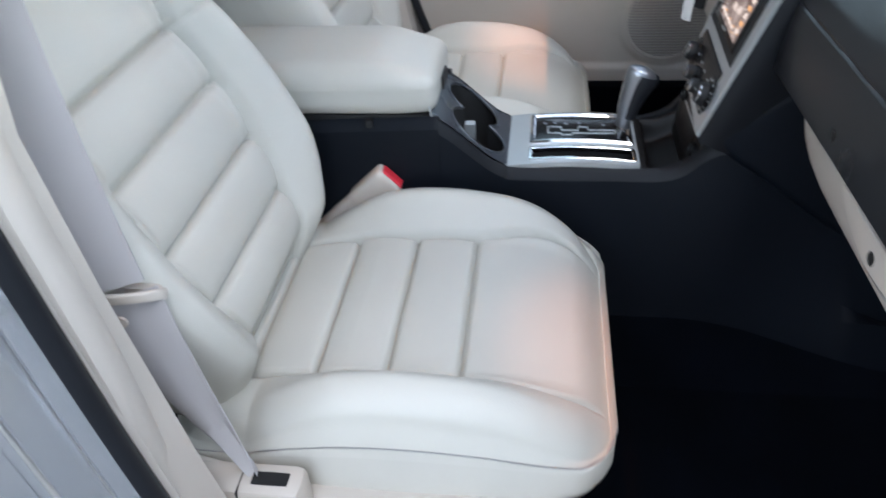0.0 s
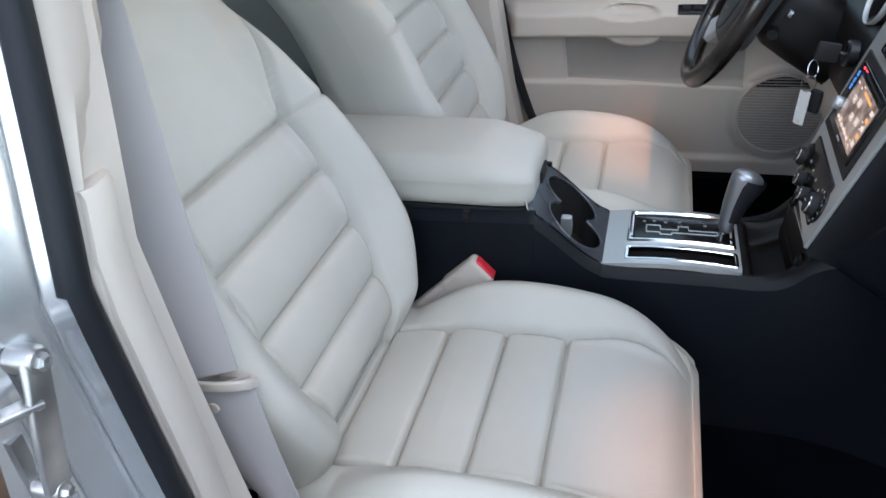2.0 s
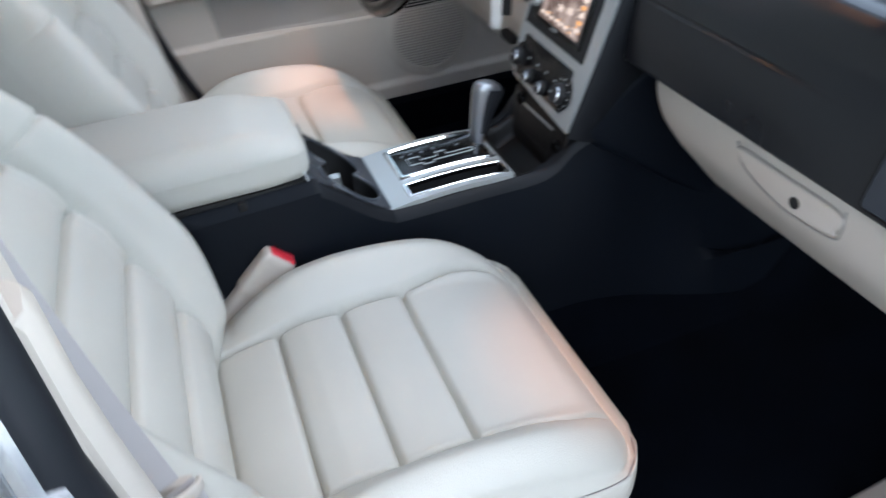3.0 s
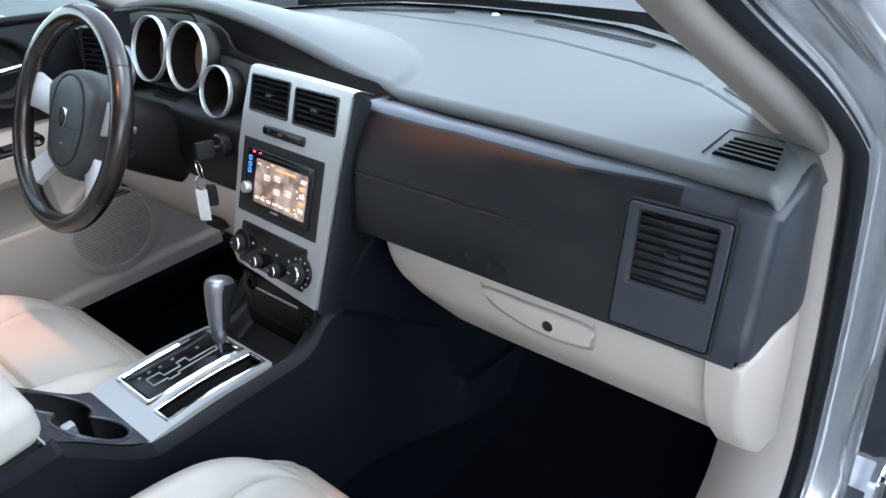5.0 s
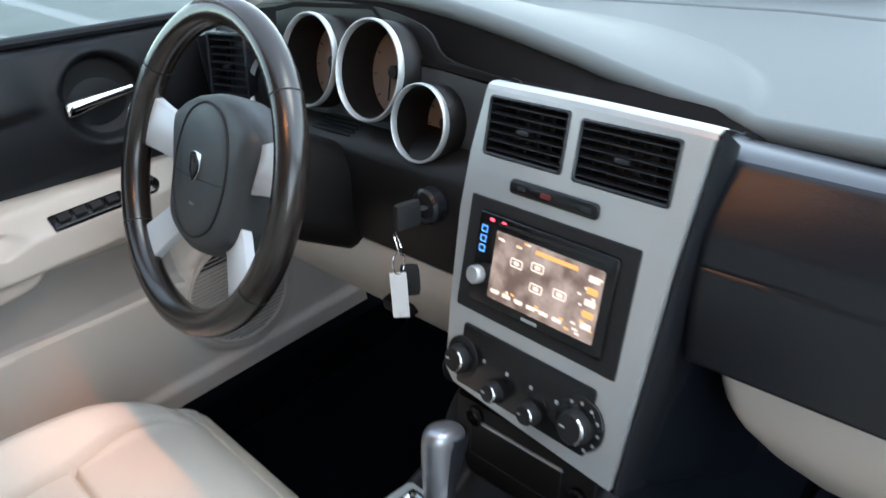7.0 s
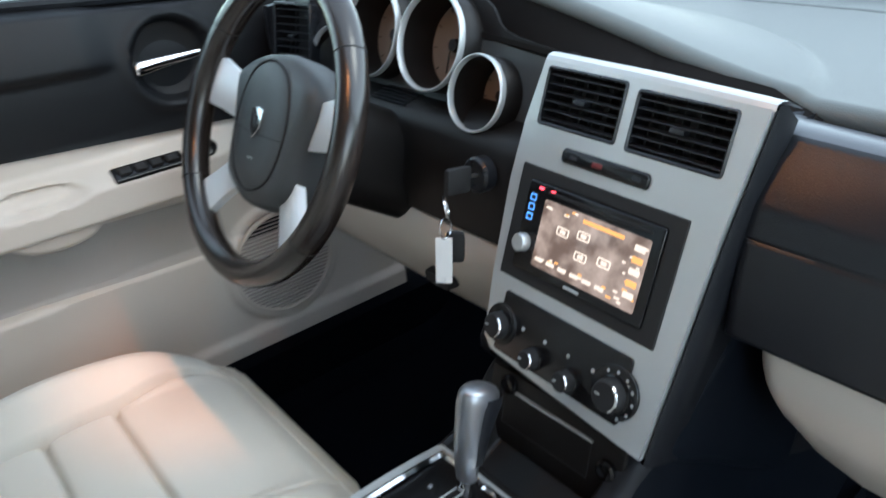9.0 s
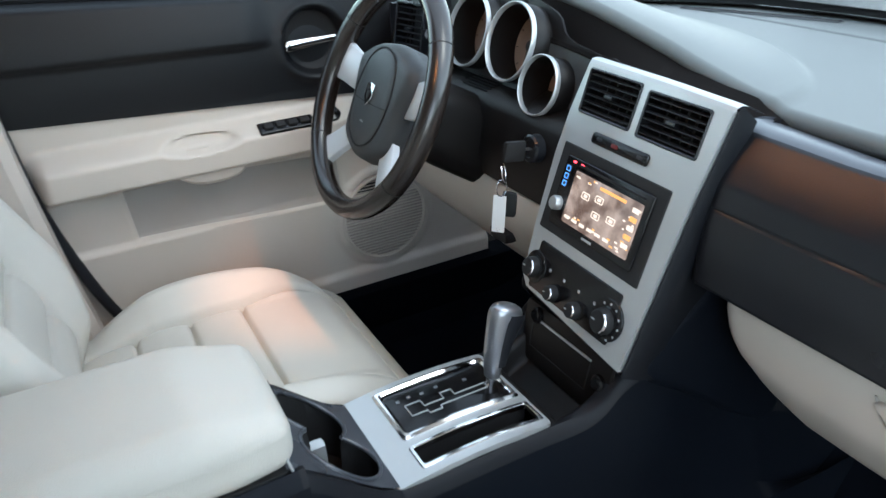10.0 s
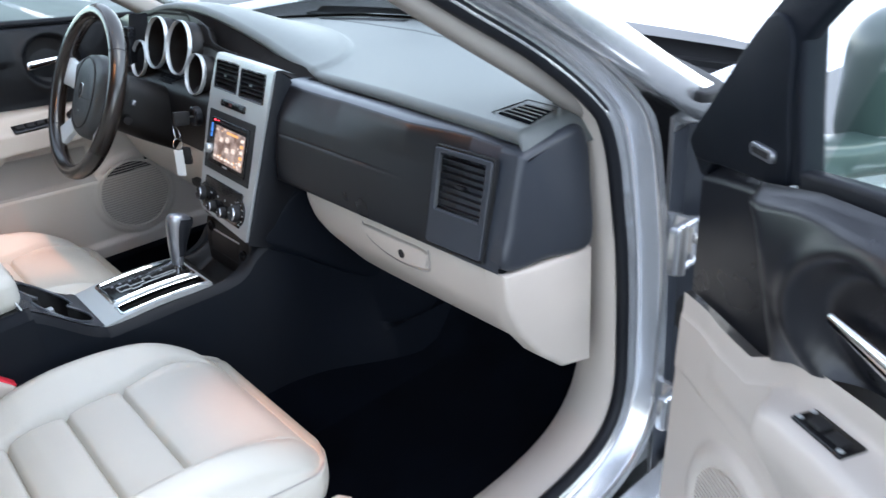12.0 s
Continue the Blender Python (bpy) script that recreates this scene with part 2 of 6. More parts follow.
def pierced(outline, holes, z0, z1, bev=0.0):
    """A plate with holes through it."""
    bm = bmesh.new()
    for L in (outline, *holes):
        vs = [bm.verts.new((p[0], p[1], z1)) for p in L]
        for i in range(len(vs)):
            bm.edges.new((vs[i], vs[(i + 1) % len(vs)]))
    bmesh.ops.triangle_fill(bm, use_beauty=True, use_dissolve=False, edges=bm.edges[:])
    fs = bm.faces[:]
    r = bmesh.ops.extrude_face_region(bm, geom=fs)
    for g in r["geom"]:
        if isinstance(g, bmesh.types.BMVert):
            g.co.z = z0
    return bm


def revolve(profile, n=32):
    """(r, z) pairs turned about z."""
    return loft([[(r * math.cos(2 * math.pi * i / n), r * math.sin(2 * math.pi * i / n), z) for i in range(n)] for r, z in profile], ends=(False, False))


def frames_on(path, up=(0, 0, 1)):
    P = [Vector(p) for p in path]
    out, upv = [], Vector(up)
    for i, p in enumerate(P):
        t = (P[min(i + 1, len(P) - 1)] - P[max(i - 1, 0)]).normalized()
        s = t.cross(upv)
        if s.length < 1e-4:
            s = t.cross(Vector((1, 0, 0)))
        s.normalize()
        out.append((p, s, s.cross(t).normalized()))
    return out


def sweep(path, section, up=(0, 0, 1), closed=False, scale=None):
    """A 2D section carried along a path."""
    fr = frames_on(path, up)
    if closed:
        P = [Vector(p) for p in path]
        k = len(P)
        fr = []
        for i in range(k):
            t = (P[(i + 1) % k] - P[i - 1]).normalized()
            s = t.cross(Vector(up)).normalized()
            fr.append((P[i], s, s.cross(t).normalized()))
    loops = [[p + s * (a * (scale[i] if scale else 1)) + u * (b * (scale[i] if scale else 1)) for a, b in section] for i, (p, s, u) in enumerate(fr)]
    return loft(loops, ends=(not closed, not closed), ring=closed)


def tube(path, r, n=10, closed=False, up=(0, 0, 1), scale=None):
    return sweep(path, circle(r, n), up, closed, scale)


def grid(fn, us, vs):
    """A sheet: fn(u, v) gives a point."""
    us, vs = list(us), list(vs)
    v = [fn(a, b) for a in us for b in vs]
    n = len(vs)
    return v, [(i * n + j, (i + 1) * n + j, (i + 1) * n + j + 1, i * n + j + 1) for i in range(len(us) - 1) for j in range(n - 1)]


def rbox(size, r, step):
    """A box with rounded edges in an even mesh, as arrays of vertices and faces, centred."""
    size = np.array(size, float)
    seg = [max(2, int(round(s / step))) for s in size]
    idx, V, F = {}, [], []

    def vert(key):
        if key not in idx:
            idx[key] = len(V)
            V.append([(-0.5 + key[a] / seg[a]) * size[a] for a in range(3)])
        return idx[key]

    for ax in range(3):
        b, c = (ax + 1) % 3, (ax + 2) % 3
        for side in (0, seg[ax]):
            for i in range(seg[b]):
                for j in range(seg[c]):
                    q = []
                    for di, dj in ((0, 0), (1, 0), (1, 1), (0, 1)):
                        k = [0, 0, 0]
                        k[ax], k[b], k[c] = side, i + di, j + dj
                        q.append(vert(tuple(k)))
                    F.append(q if side else q[::-1])
    V = np.array(V)
    core = size / 2 - r
    inner = np.clip(V, -core, core)
    d = V - inner
    ln = np.linalg.norm(d, axis=1)
    m = ln > 1e-9
    # corner directions are evened out so that the rounding is circular
    V[m] = inner[m] + d[m] / ln[m][:, None] * r
    return V, np.array(F)


def split(V, F, cls):
    """Splits a mesh by a class for each face; yields class and its own mesh."""
    for c in sorted(set(cls)):
        sel = [i for i, k in enumerate(cls) if k == c]
        used = sorted({int(v) for i in sel for v in F[i]})
        re = {v: n for n, v in enumerate(used)}
        yield c, (V[used], [[re[int(v)] for v in F[i]] for i in sel])


def box(sx, sy, sz, at=(0, 0, 0), r=0.003, step=0.02):
    V, F = rbox((sx, sy, sz), min(r, sx / 2.01, sy / 2.01, sz / 2.01), max(step, 0.001))
    return V + np.array(at), F


def bevel_box(sx, sy, sz, at=(0, 0, 0), r=0.003):
    """A light box with a rounded rectangle in plan and a chamfered top."""
    v, f = slab(rrect(sx, sy, min(r, sx / 2.1, sy / 2.1), 3), -sz / 2, sz / 2, min(r, sz / 3))
    return [(p[0] + at[0], p[1] + at[1], p[2] + at[2]) for p in v], f


def join(*geos):
    V, F = [], []
    for v, f in geos:
        o = len(V)
        V += [tuple(p) for p in v]
        F += [tuple(int(i) + o for i in q) for q in f]
    return V, F


def moved(geo, m):
    return [m @ Vector(p) for p in geo[0]], geo[1]


def axes(at, x, y, z):
    """The pose whose axes are x, y, z, at a place."""
    m = Matrix.Identity(4)
    for i, a in enumerate((x, y, z, at)):
        for j in range(3):
            m[j][i] = a[j]
    return m


# ---- the setting: ground, body shell ----
def setting(name, geo, material, label, category, smooth=True, m=None):
    return tagged(part(name, geo, material, None, m=m, smooth=smooth), label, category, kind="structure")


setting("ground", grid(lambda a, b: (a, b, 0.0), np.linspace(-1500, 1500, 13), np.linspace(-1500, 1500, 13)), GROUND, "worn pale concrete of a car lot under the car", "ground")

# cabin floor, tunnel and toe board
FLOOR_Z = 0.24


def floor_pt(x, y):
    z = FLOOR_Z + 0.16 * float(smoothstep(0.86, 1.12, x)) + 0.20 * float(smoothstep(1.05, 1.25, x))
    z += 0.14 * float(smoothstep(0.22, 0.10, abs(y)))
    z += 0.05 * float(smoothstep(0.66, 0.70, abs(y)))
    return (x, y, z)


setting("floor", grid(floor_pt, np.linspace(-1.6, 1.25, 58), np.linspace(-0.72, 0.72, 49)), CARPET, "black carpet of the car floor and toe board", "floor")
setting("wall_front", box(0.03, 1.5, 0.8, (1.25, 0, 0.52)), MATTE, "black firewall behind the dashboard", "wall")
setting("wall_rear", box(0.05, 1.5, 0.95, (-1.55, 0, 0.65)), BROWN, "dark trim behind the rear bench", "wall")


def roof_pt(x, y):
    return (x, y, 1.44 - 0.07 * (y / 0.6) ** 2 - 0.05 * ((x + 0.5) / 0.75) ** 2)


setting("ceiling", join(grid(roof_pt, np.linspace(-1.5, 0.22, 18), np.linspace(-0.6, 0.6, 13)), grid(lambda x, y: (x, y, roof_pt(x, y)[2] + 0.03), np.linspace(-1.5, 0.22, 18), np.linspace(-0.6, 0.6, 13))), HEADLINER, "grey fabric headliner under the roof", "ceiling")


def lean(z):
    """How far the side of the cabin leans in above the belt line."""
    return 0.30 * max(0.0, z - 0.95)


def bx(z):
    """The rear edge of the front door opening at a height."""
    return float(np.interp(z, [0.2, 0.47, 0.62, 0.80, 0.98, 1.12, 1.31, 1.45], [0.02, -0.012, -0.042, -0.064, -0.080, -0.094, -0.116, -0.13]))


# the outline of a front door's opening, in x and z
OPENING = [(-0.012, 0.47), (-0.042, 0.62), (-0.064, 0.80), (-0.080, 0.98), (-0.094, 1.12), (-0.116, 1.31), (-0.07, 1.385), (0.06, 1.395), (0.22, 1.345), (0.40, 1.235), (0.56, 1.125), (0.68, 1.045), (0.765, 0.968), (0.803, 0.900), (0.824, 0.81), (0.842, 0.70), (0.851, 0.56), (0.848, 0.44), (0.805, 0.368), (0.70, 0.333), (0.50, 0.325), (0.25, 0.325), (0.08, 0.340), (0.012, 0.385)]
RIM = curve_pts(OPENING, 6, closed=True)


def rim_path(side, y, grow=0.0):
    P = inset(RIM, -grow)
    return [Vector((p[0], side * (y - lean(p[1])), p[1])) for p in P]


def rim_band(side, stations):
    """A band round the opening: stations of (y, how far outside the seal line)."""
    return loft([rim_path(side, y, g) for y, g in stations])


def door_opening(side, name):
    th = thing("door_frame_" + name, "silver painted door frame with black rubber seal and beige inner trim", "door frame", kind="structure")
    part("seal", tube([p for p in rim_path(side, 0.730, 0.002)], 0.0125, 10, closed=True, up=(0, 1, 0)), RUBBER, th, "black rubber door seal")
    trim = []
    for y, g in ((0.715, 0.012), (0.716, -0.002), (0.700, -0.006), (0.640, 0.012), (0.60, 0.05)):
        wide, slim = rim_path(side, y, g), rim_path(side, 0.716 - 0.3 * (0.716 - y), g)
        trim.append([a.lerp(b, float(smoothstep(0.10, 0.0, a.x)) * float(smoothstep(1.10, 1.0, a.z))) for a, b in zip(wide, slim)])
    part("inner_trim", loft(trim), BEIGE, th, "beige plastic pillar and sill trim")
    part("painted_flange", rim_band(side, [(0.742, -0.002), (0.7422, 0.010), (0.7455, 0.0145), (0.750, 0.0145), (0.754, 0.0175), (0.770, 0.021), (0.775, 0.0255), (0.779, 0.027), (0.784, 0.026), (0.790, 0.031)]), PAINT, th, "silver painted flange")
    zs = list(np.linspace(0.36, 1.005, 16))
    fit = [bx(z) - 0.022 * float(smoothstep(0.80, 0.50, z)) for z in zs]
    cover = [[(bx(z) - 0.004, side * (0.716 - lean(z)), z), (f + 0.008, side * (0.713 - lean(z)), z), (f + 0.012, side * (0.705 - lean(z)), z), (f + 0.009, side * (0.684 - lean(z)), z), (f + 0.003, side * (0.677 - lean(z)), z), (f - 0.060, side * (0.660 - lean(z)), z)] for z, f in zip(zs, fit)]
    last = cover[-1]
    cover.append([(x - 0.003, y, z + 0.006) for x, y, z in last])
    cover.append([(x - 0.022, y, z + 0.007) for x, y, z in last])
    part("lower_cover", loft(cover, closed=False), BEIGE, th, "beige lower pillar cover with a stepped top", smooth=35)
    part("seal_base", rim_band(side, [(0.724, 0.010), (0.736, 0.002), (0.741, 0.003), (0.742, 0.02)]), RUBBER, th)
    return th


door_opening(-1, "passenger")

setting("door_seal_driver", tube(curve_pts([(0.035, 0.722, 0.42), (-0.006, 0.722, 0.515), (-0.042, 0.722, 0.63), (-0.066, 0.722, 0.735), (-0.082, 0.722, 0.86), (-0.098, 0.720, 0.967), (-0.106, 0.705, 1.082), (-0.128, 0.640, 1.31)], 6), 0.0105, 10, up=(0, 1, 0)), RUBBER, "black rubber seal round the shut driver door", "door seal")

# outer skin: sill, hinge pillar, rear pillar, roof rail
for side, word in ((-1, "passenger"), (1, "driver")):
    th = thing("body_side_" + word, "silver painted body side round the front door opening", "car body", kind="structure")
    prof = [(0.864, 0.789), (0.870, 0.787), (0.877, 0.775), (0.935, 0.768), (0.950, 0.790), (0.960, 0.850), (0.985, 0.882), (1.3, 0.90)]
    part("hinge_pillar", loft([[(x, side * y, 0.25), (x, side * y, 0.60), (x, side * y, 0.93 + 0.03 * (i > 3))] for i, (x, y) in enumerate(prof)], closed=False), PAINT, th)
    # added dark sheet over the painted metal, standing in for the recess's shade
    shade_sheet = [(0.880, 0.780), (0.930, 0.774), (0.943, 0.794), (0.953, 0.850)]
    part("recess_shade", loft([[(x, side * y, 0.27), (x, side * y, 0.60), (x, side * y, 0.905)] for x, y in shade_sheet], closed=False), PANEL, th, "dark sheet painting the shade in the hinge recess", smooth=50)
    part("rocker", loft([[(x, side * 0.80, 0.31), (x, side * 0.835, 0.30), (x, side * 0.85, 0.27), (x, side * 0.85, 0.19), (x, side * 0.78, 0.17), (x, side * 0.70, 0.18)] for x in np.linspace(-0.6, 1.0, 9)], closed=False), PAINT, th)
    part("rear_pillar", loft([[(bx(z) - 0.030, side * (0.790 - lean(z)), z), (bx(z) - 0.045, side * (0.815 - lean(z)), z), (bx(z) - 0.062, side * (0.850 - lean(z)), z), (bx(z) - 0.075, side * (0.862 - lean(z)), z), (bx(z) - 0.12, side * (0.862 - lean(z)), z), (-0.40, side * (0.84 - lean(z)), z)] for z in np.linspace(0.2, 1.40, 13)], closed=False), PAINT, th)
    part("rear_trim", loft([[(bx(z) - 0.004, side * (0.714 - lean(z)), z), (bx(z) - 0.004, side * (0.655 - lean(z)), z), (bx(z) - 0.020, side * (0.640 - lean(z)), z), (bx(z) - 0.17, side * (0.635 - lean(z)), z), (bx(z) - 0.22, side * (0.70 - lean(z)), z)] for z in (0.25, 0.4, 0.6, 0.8, 0.95, 1.04, 1.046, 1.05, 1.2, 1.3, 1.40)], closed=False), BEIGE, th, "beige pillar trim")
    part("rear_quarter", loft([[(-0.30, side * 0.80, z), (-1.6, side * 0.80, z)] for z in (0.2, 0.6, 1.02)], closed=False), PAINT, th)
    part("roof_rail", loft([[(-1.5, side * (0.80 - lean(1.40)), 1.40), (0.05, side * (0.80 - lean(1.40)), 1.40)], [(-1.5, side * 0.62, 1.45), (0.12, side * 0.62, 1.43)], [(-1.5, side * 0.56, 1.40), (0.15, side * 0.56, 1.37)]], closed=False), PAINT, th)
setting("roof", grid(lambda x, y: (x, y, 1.475 - 0.03 * (y / 0.6) ** 2 - 0.04 * ((x + 0.5) / 0.8) ** 2), np.linspace(-1.55, 0.25, 12), np.linspace(-0.64, 0.64, 9)), PAINT, "silver painted car roof", "roof")

# windscreen, outer pillars, bonnet, wings
def screen_base(y):
    """Where the foot of the windscreen meets the dash."""
    return float(np.interp(abs(y), [0, 0.11, 0.28, 0.40, 0.50, 0.60, 0.72], [1.167, 1.166, 1.143, 1.086, 1.022, 0.955, 0.872]))


def screen_pt(a, k, lift=0.0):
    y = k * (0.715 - 0.11 * a)
    xb = screen_base(k * 0.715) + 0.006
    return (xb + a * (0.24 - 0.05 * k * k - xb) - 0.4 * lift, y, 0.954 - 0.012 * k * k + a * (0.436 - 0.02 * k * k) - lift)


setting("window_1", grid(screen_pt, np.linspace(0, 1, 12), np.linspace(-1, 1, 25)), GLASS, "clear laminated windscreen", "window").visible_shadow = False
setting("windscreen_border", grid(lambda a, k: screen_pt(a, k, 0.003), np.linspace(0, 0.038, 3), np.linspace(-1, 1, 49)), MATTE, "black painted border at the foot of the windscreen", "window border")
for side, word in ((-1, "passenger"), (1, "driver")):
    pth = [Vector((x, side * y, z)) for x, y, z in ((1.02, 0.79, 0.90), (0.90, 0.765, 0.965), (0.72, 0.735, 1.08), (0.52, 0.695, 1.21), (0.30, 0.645, 1.345), (0.14, 0.61, 1.42))]
    setting("a_pillar_" + word, sweep(curve_pts(pth, 5), rrect(0.07, 0.055, 0.02, 4)), PAINT, "silver painted windscreen pillar", "pillar")
    pti = [Vector((x, side * y, z)) for x, y, z in ((0.885, 0.712, 0.78), (0.880, 0.708, 0.86), (0.85, 0.698, 0.915), (0.74, 0.675, 1.00), (0.56, 0.645, 1.125), (0.34, 0.605, 1.285), (0.16, 0.57, 1.385))]
    setting("a_pillar_trim_" + word, sweep(curve_pts(pti, 5), rrect(0.05, 0.05, 0.015, 4)), SHADED_BEIGE, "beige plastic trim of the windscreen pillar, darkened for shade", "pillar trim")


def bonnet_pt(x, y):
    return (x, y, 0.985 - 0.06 * ((x - 1.2) / 1.2) ** 1.6 * (1 if x > 1.2 else 0) - 0.03 * (y / 0.75) ** 2 - 0.05 * float(smoothstep(0.7, 0.9, abs(y))))


setting("bonnet", grid(lambda x, y: bonnet_pt(max(x, 1.2001), y), np.linspace(1.25, 2.6, 20), np.linspace(-0.74, 0.74, 15)), PAINT, "silver painted bonnet in bright light", "bonnet")
for side, word in ((-1, "passenger"), (1, "driver")):
    setting("wing_" + word, loft([[(x, side * 0.745, 0.955 - 0.05 * max(0, x - 1.2) ** 1.6), (x, side * 0.80, 0.945 - 0.05 * max(0, x - 1.2) ** 1.6), (x, side * 0.86, 0.90 - 0.05 * max(0, x - 1.2) ** 1.6), (x, side * 0.90, 0.80), (x, side * 0.92, 0.45)] for x in np.linspace(0.99, 2.6, 14)], closed=False), PAINT, "silver painted front wing", "car wing")
setting("cowl", grid(lambda x, y: (x, y, 0.945 - 0.03 * math.sin((x - 1.12) / 0.16 * math.pi) - 0.02 * (y / 0.75) ** 2), np.linspace(1.19, 1.29, 7), np.linspace(-0.74, 0.74, 21)), MATTE, "black plastic cowl below the windscreen", "cowl")
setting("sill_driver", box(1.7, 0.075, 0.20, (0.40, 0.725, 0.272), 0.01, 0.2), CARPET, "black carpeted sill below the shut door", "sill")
for side, word in ((-1, "passenger"), (1, "driver")):
    # unseen pillar, put here to keep light from behind off the backrests
    setting("rear_roof_pillar_" + word, loft([[(-1.02 - 0.9 * (z - 1.02), side * (0.80 - lean(z)), z), (-1.06 - 0.9 * (z - 1.02), side * (0.82 - lean(z)), z), (-1.60, side * (0.82 - lean(z)), z)] for z in np.linspace(1.0, 1.42, 6)], closed=False), PAINT, "unseen silver rear roof pillar, added to block light from behind", "pillar")

    # unseen panes, added to cut the light from the rear openings
    setting("window_2" if side < 0 else "window_3", grid(lambda a, b: (-0.28 - 0.95 * a - 0.25 * b * a, side * (0.80 - lean(1.02 + 0.38 * b)), 1.02 + 0.385 * b), np.linspace(0, 1, 5), np.linspace(0, 1, 4)), REAR_GLASS, "unseen rear side window, tinted dark to dim the cabin", "window")
setting("window_4", grid(lambda a, b: (-1.56 + 0.10 * b, -0.76 + 1.52 * a, 1.10 + 0.30 * b), np.linspace(0, 1, 5), np.linspace(0, 1, 4)), REAR_GLASS, "unseen rear window, tinted dark to dim the cabin", "window")


# ---- seats ----
RECLINE = 25.6


def make_seat(y0, label):
    th = thing("car_seat", label, "car seat", at=(0, y0, 0), group="front seats")
    # cushion
    V, F = rbox((0.53, 0.46, 0.145), 0.052, 0.0034)
    V = V + np.array((0.122, 0, 0.483))
    x, y, z = V[:, 0].copy(), V[:, 1].copy(), V[:, 2].copy()
    top = smoothstep(0.49, 0.535, z)
    plan = 1 - 0.17 * np.clip((x - 0.25) / 0.135, 0, 1) ** 2.6 - 0.05 * np.clip((0.05 - x) / 0.2, 0, 1)
    y2 = y * plan
    bol = smoothstep(0.125, 0.190, abs(y))
    z2 = z + top * (0.054 * bol * (0.05 + 0.95 * np.clip(1 - np.where(x < 0.13, (x - 0.13) / 0.17, (x - 0.13) / 0.23) ** 2, 0, 1)) - 0.012)
    z2 -= top * 0.045 * np.clip((x - 0.24) / 0.14, 0, 1) ** 2
    z2 -= top * 0.020 * np.clip((0.06 - x) / 0.15, 0, 1)
    mid = smoothstep(0.142, 0.134, abs(y))
    rows = (-0.0645, 0.024, 0.1125, 0.201)
    for r in rows:
        z2 -= top * mid * (0.0120 * bell(x, r, 0.0028) + 0.0022 * bell(x, r, 0.012))
    cell = np.clip((x - rows[0]) / 0.0885, 0, 2.999)
    z2 += top * mid * 0.0030 * np.sin(np.pi * (cell % 1.0)) * (x > rows[0]) * (x < rows[-1])
    seam = 0.138 + 0.018 * smoothstep(0.18, 0.34, x)
    z2 -= top * 0.013 * bell(abs(y), seam, 0.0036) * smoothstep(0.385, 0.33, x)
    side = smoothstep(0.205, 0.225, abs(y)) + smoothstep(0.36, 0.38, x)
    k = 1 - 0.006 * bell(z, 0.521, 0.005) * np.clip(side, 0, 1)
    bulge = 0.012 * np.clip(side, 0, 1) * np.clip(1 - ((z - 0.475) / 0.05) ** 2, 0, 1)
    y2 = y2 * k + np.sign(y) * bulge * (abs(y) > 0.2)
    x2 = 0.12 + (x - 0.12) * k
    W = np.stack([x2, y2, z2], 1)
    cen = np.array([[x[q].mean(), y[q].mean(), z[q].mean()] for q in F])
    cls = []
    for cx, cy, cz in cen:
        if cz < 0.505:
            cls.append("cushion_side")
        elif abs(cy) > 0.138 + 0.018 * float(smoothstep(0.18, 0.34, cx)):
            cls.append("bolster_a" if cy > 0 else "bolster_b")
        elif cx > rows[3]:
            cls.append("thigh_panel")
        else:
            cls.append("seat_panel_%d" % sum(cx > r for r in rows))
    for c, g in split(W, F, cls):
        nm = "bolster" if c.startswith("bolster") else "seat_panel" if c.startswith("seat_panel") else c
        part(nm, g, LEATHER_SIDE if c == "cushion_side" else LEATHER, th, "cream leather side panel" if c == "cushion_side" else "", smooth=70)
    # twin seam below the cushion's rim, on the mesh's own level lines
    levels = np.unique(z[(abs(y) > 0.229)].round(5))
    for aim in (0.527, 0.521, 0.515):
        lv = levels[abs(levels - aim).argmin()]
        ring = np.where((abs(z - lv) < 2e-4) & ((abs(y) > 0.17) | (x > 0.33) | (x < -0.08)))[0]
        ring = ring[np.argsort(np.arctan2(y[ring], x[ring] - 0.12))]
        pth = W[ring] + np.stack([x[ring] - 0.12, y[ring], 0 * ring], 1) * 0.004
        part("seam", tube(pth, 0.0008, 5, closed=True), WEB, th, "grey stitched seam")
    # backrest, built upright and laid back
    V, F = rbox((0.15, 0.47, 0.70), 0.06, 0.0038)
    V = V + np.array((-0.075, 0, 0.33))
    n, w, h = V[:, 0].copy(), V[:, 1].copy(), V[:, 2].copy()
    front = smoothstep(-0.06, -0.015, n)
    bol = smoothstep(0.128, 0.20, abs(w))
    n2 = n + front * (bol * (0.050 * smoothstep(0.66, 0.36, h) + 0.006) * smoothstep(-0.02, 0.20, h))
    n2 -= front * smoothstep(0.15, 0.125, abs(w)) * 0.030 * smoothstep(0.13, 0.0, h)
    n2 -= front * 0.060 * smoothstep(0.095, 0.005, h)
    sm = 0.138 + 0.012 * smoothstep(0.10, 0.32, h) + 0.056 * smoothstep(0.40, 0.62, h)
    mid = smoothstep(sm + 0.004, sm - 0.004, abs(w))
    brow = (0.073, 0.150, 0.231, 0.320, 0.407)
    for r in brow:
        n2 -= front * mid * (0.0125 * bell(h, r, 0.0030) + 0.004 * bell(h, r, 0.014))
    cell = np.clip((h - brow[0]) / 0.0835, 0, 3.999)
    n2 += front * mid * 0.0045 * np.sin(np.pi * (cell % 1.0) ** 0.8) * (h > brow[0]) * (h < brow[-1])
    n2 -= front * 0.013 * bell(abs(w), sm, 0.0038) * smoothstep(0.03, 0.08, h)
    diag = 0.407
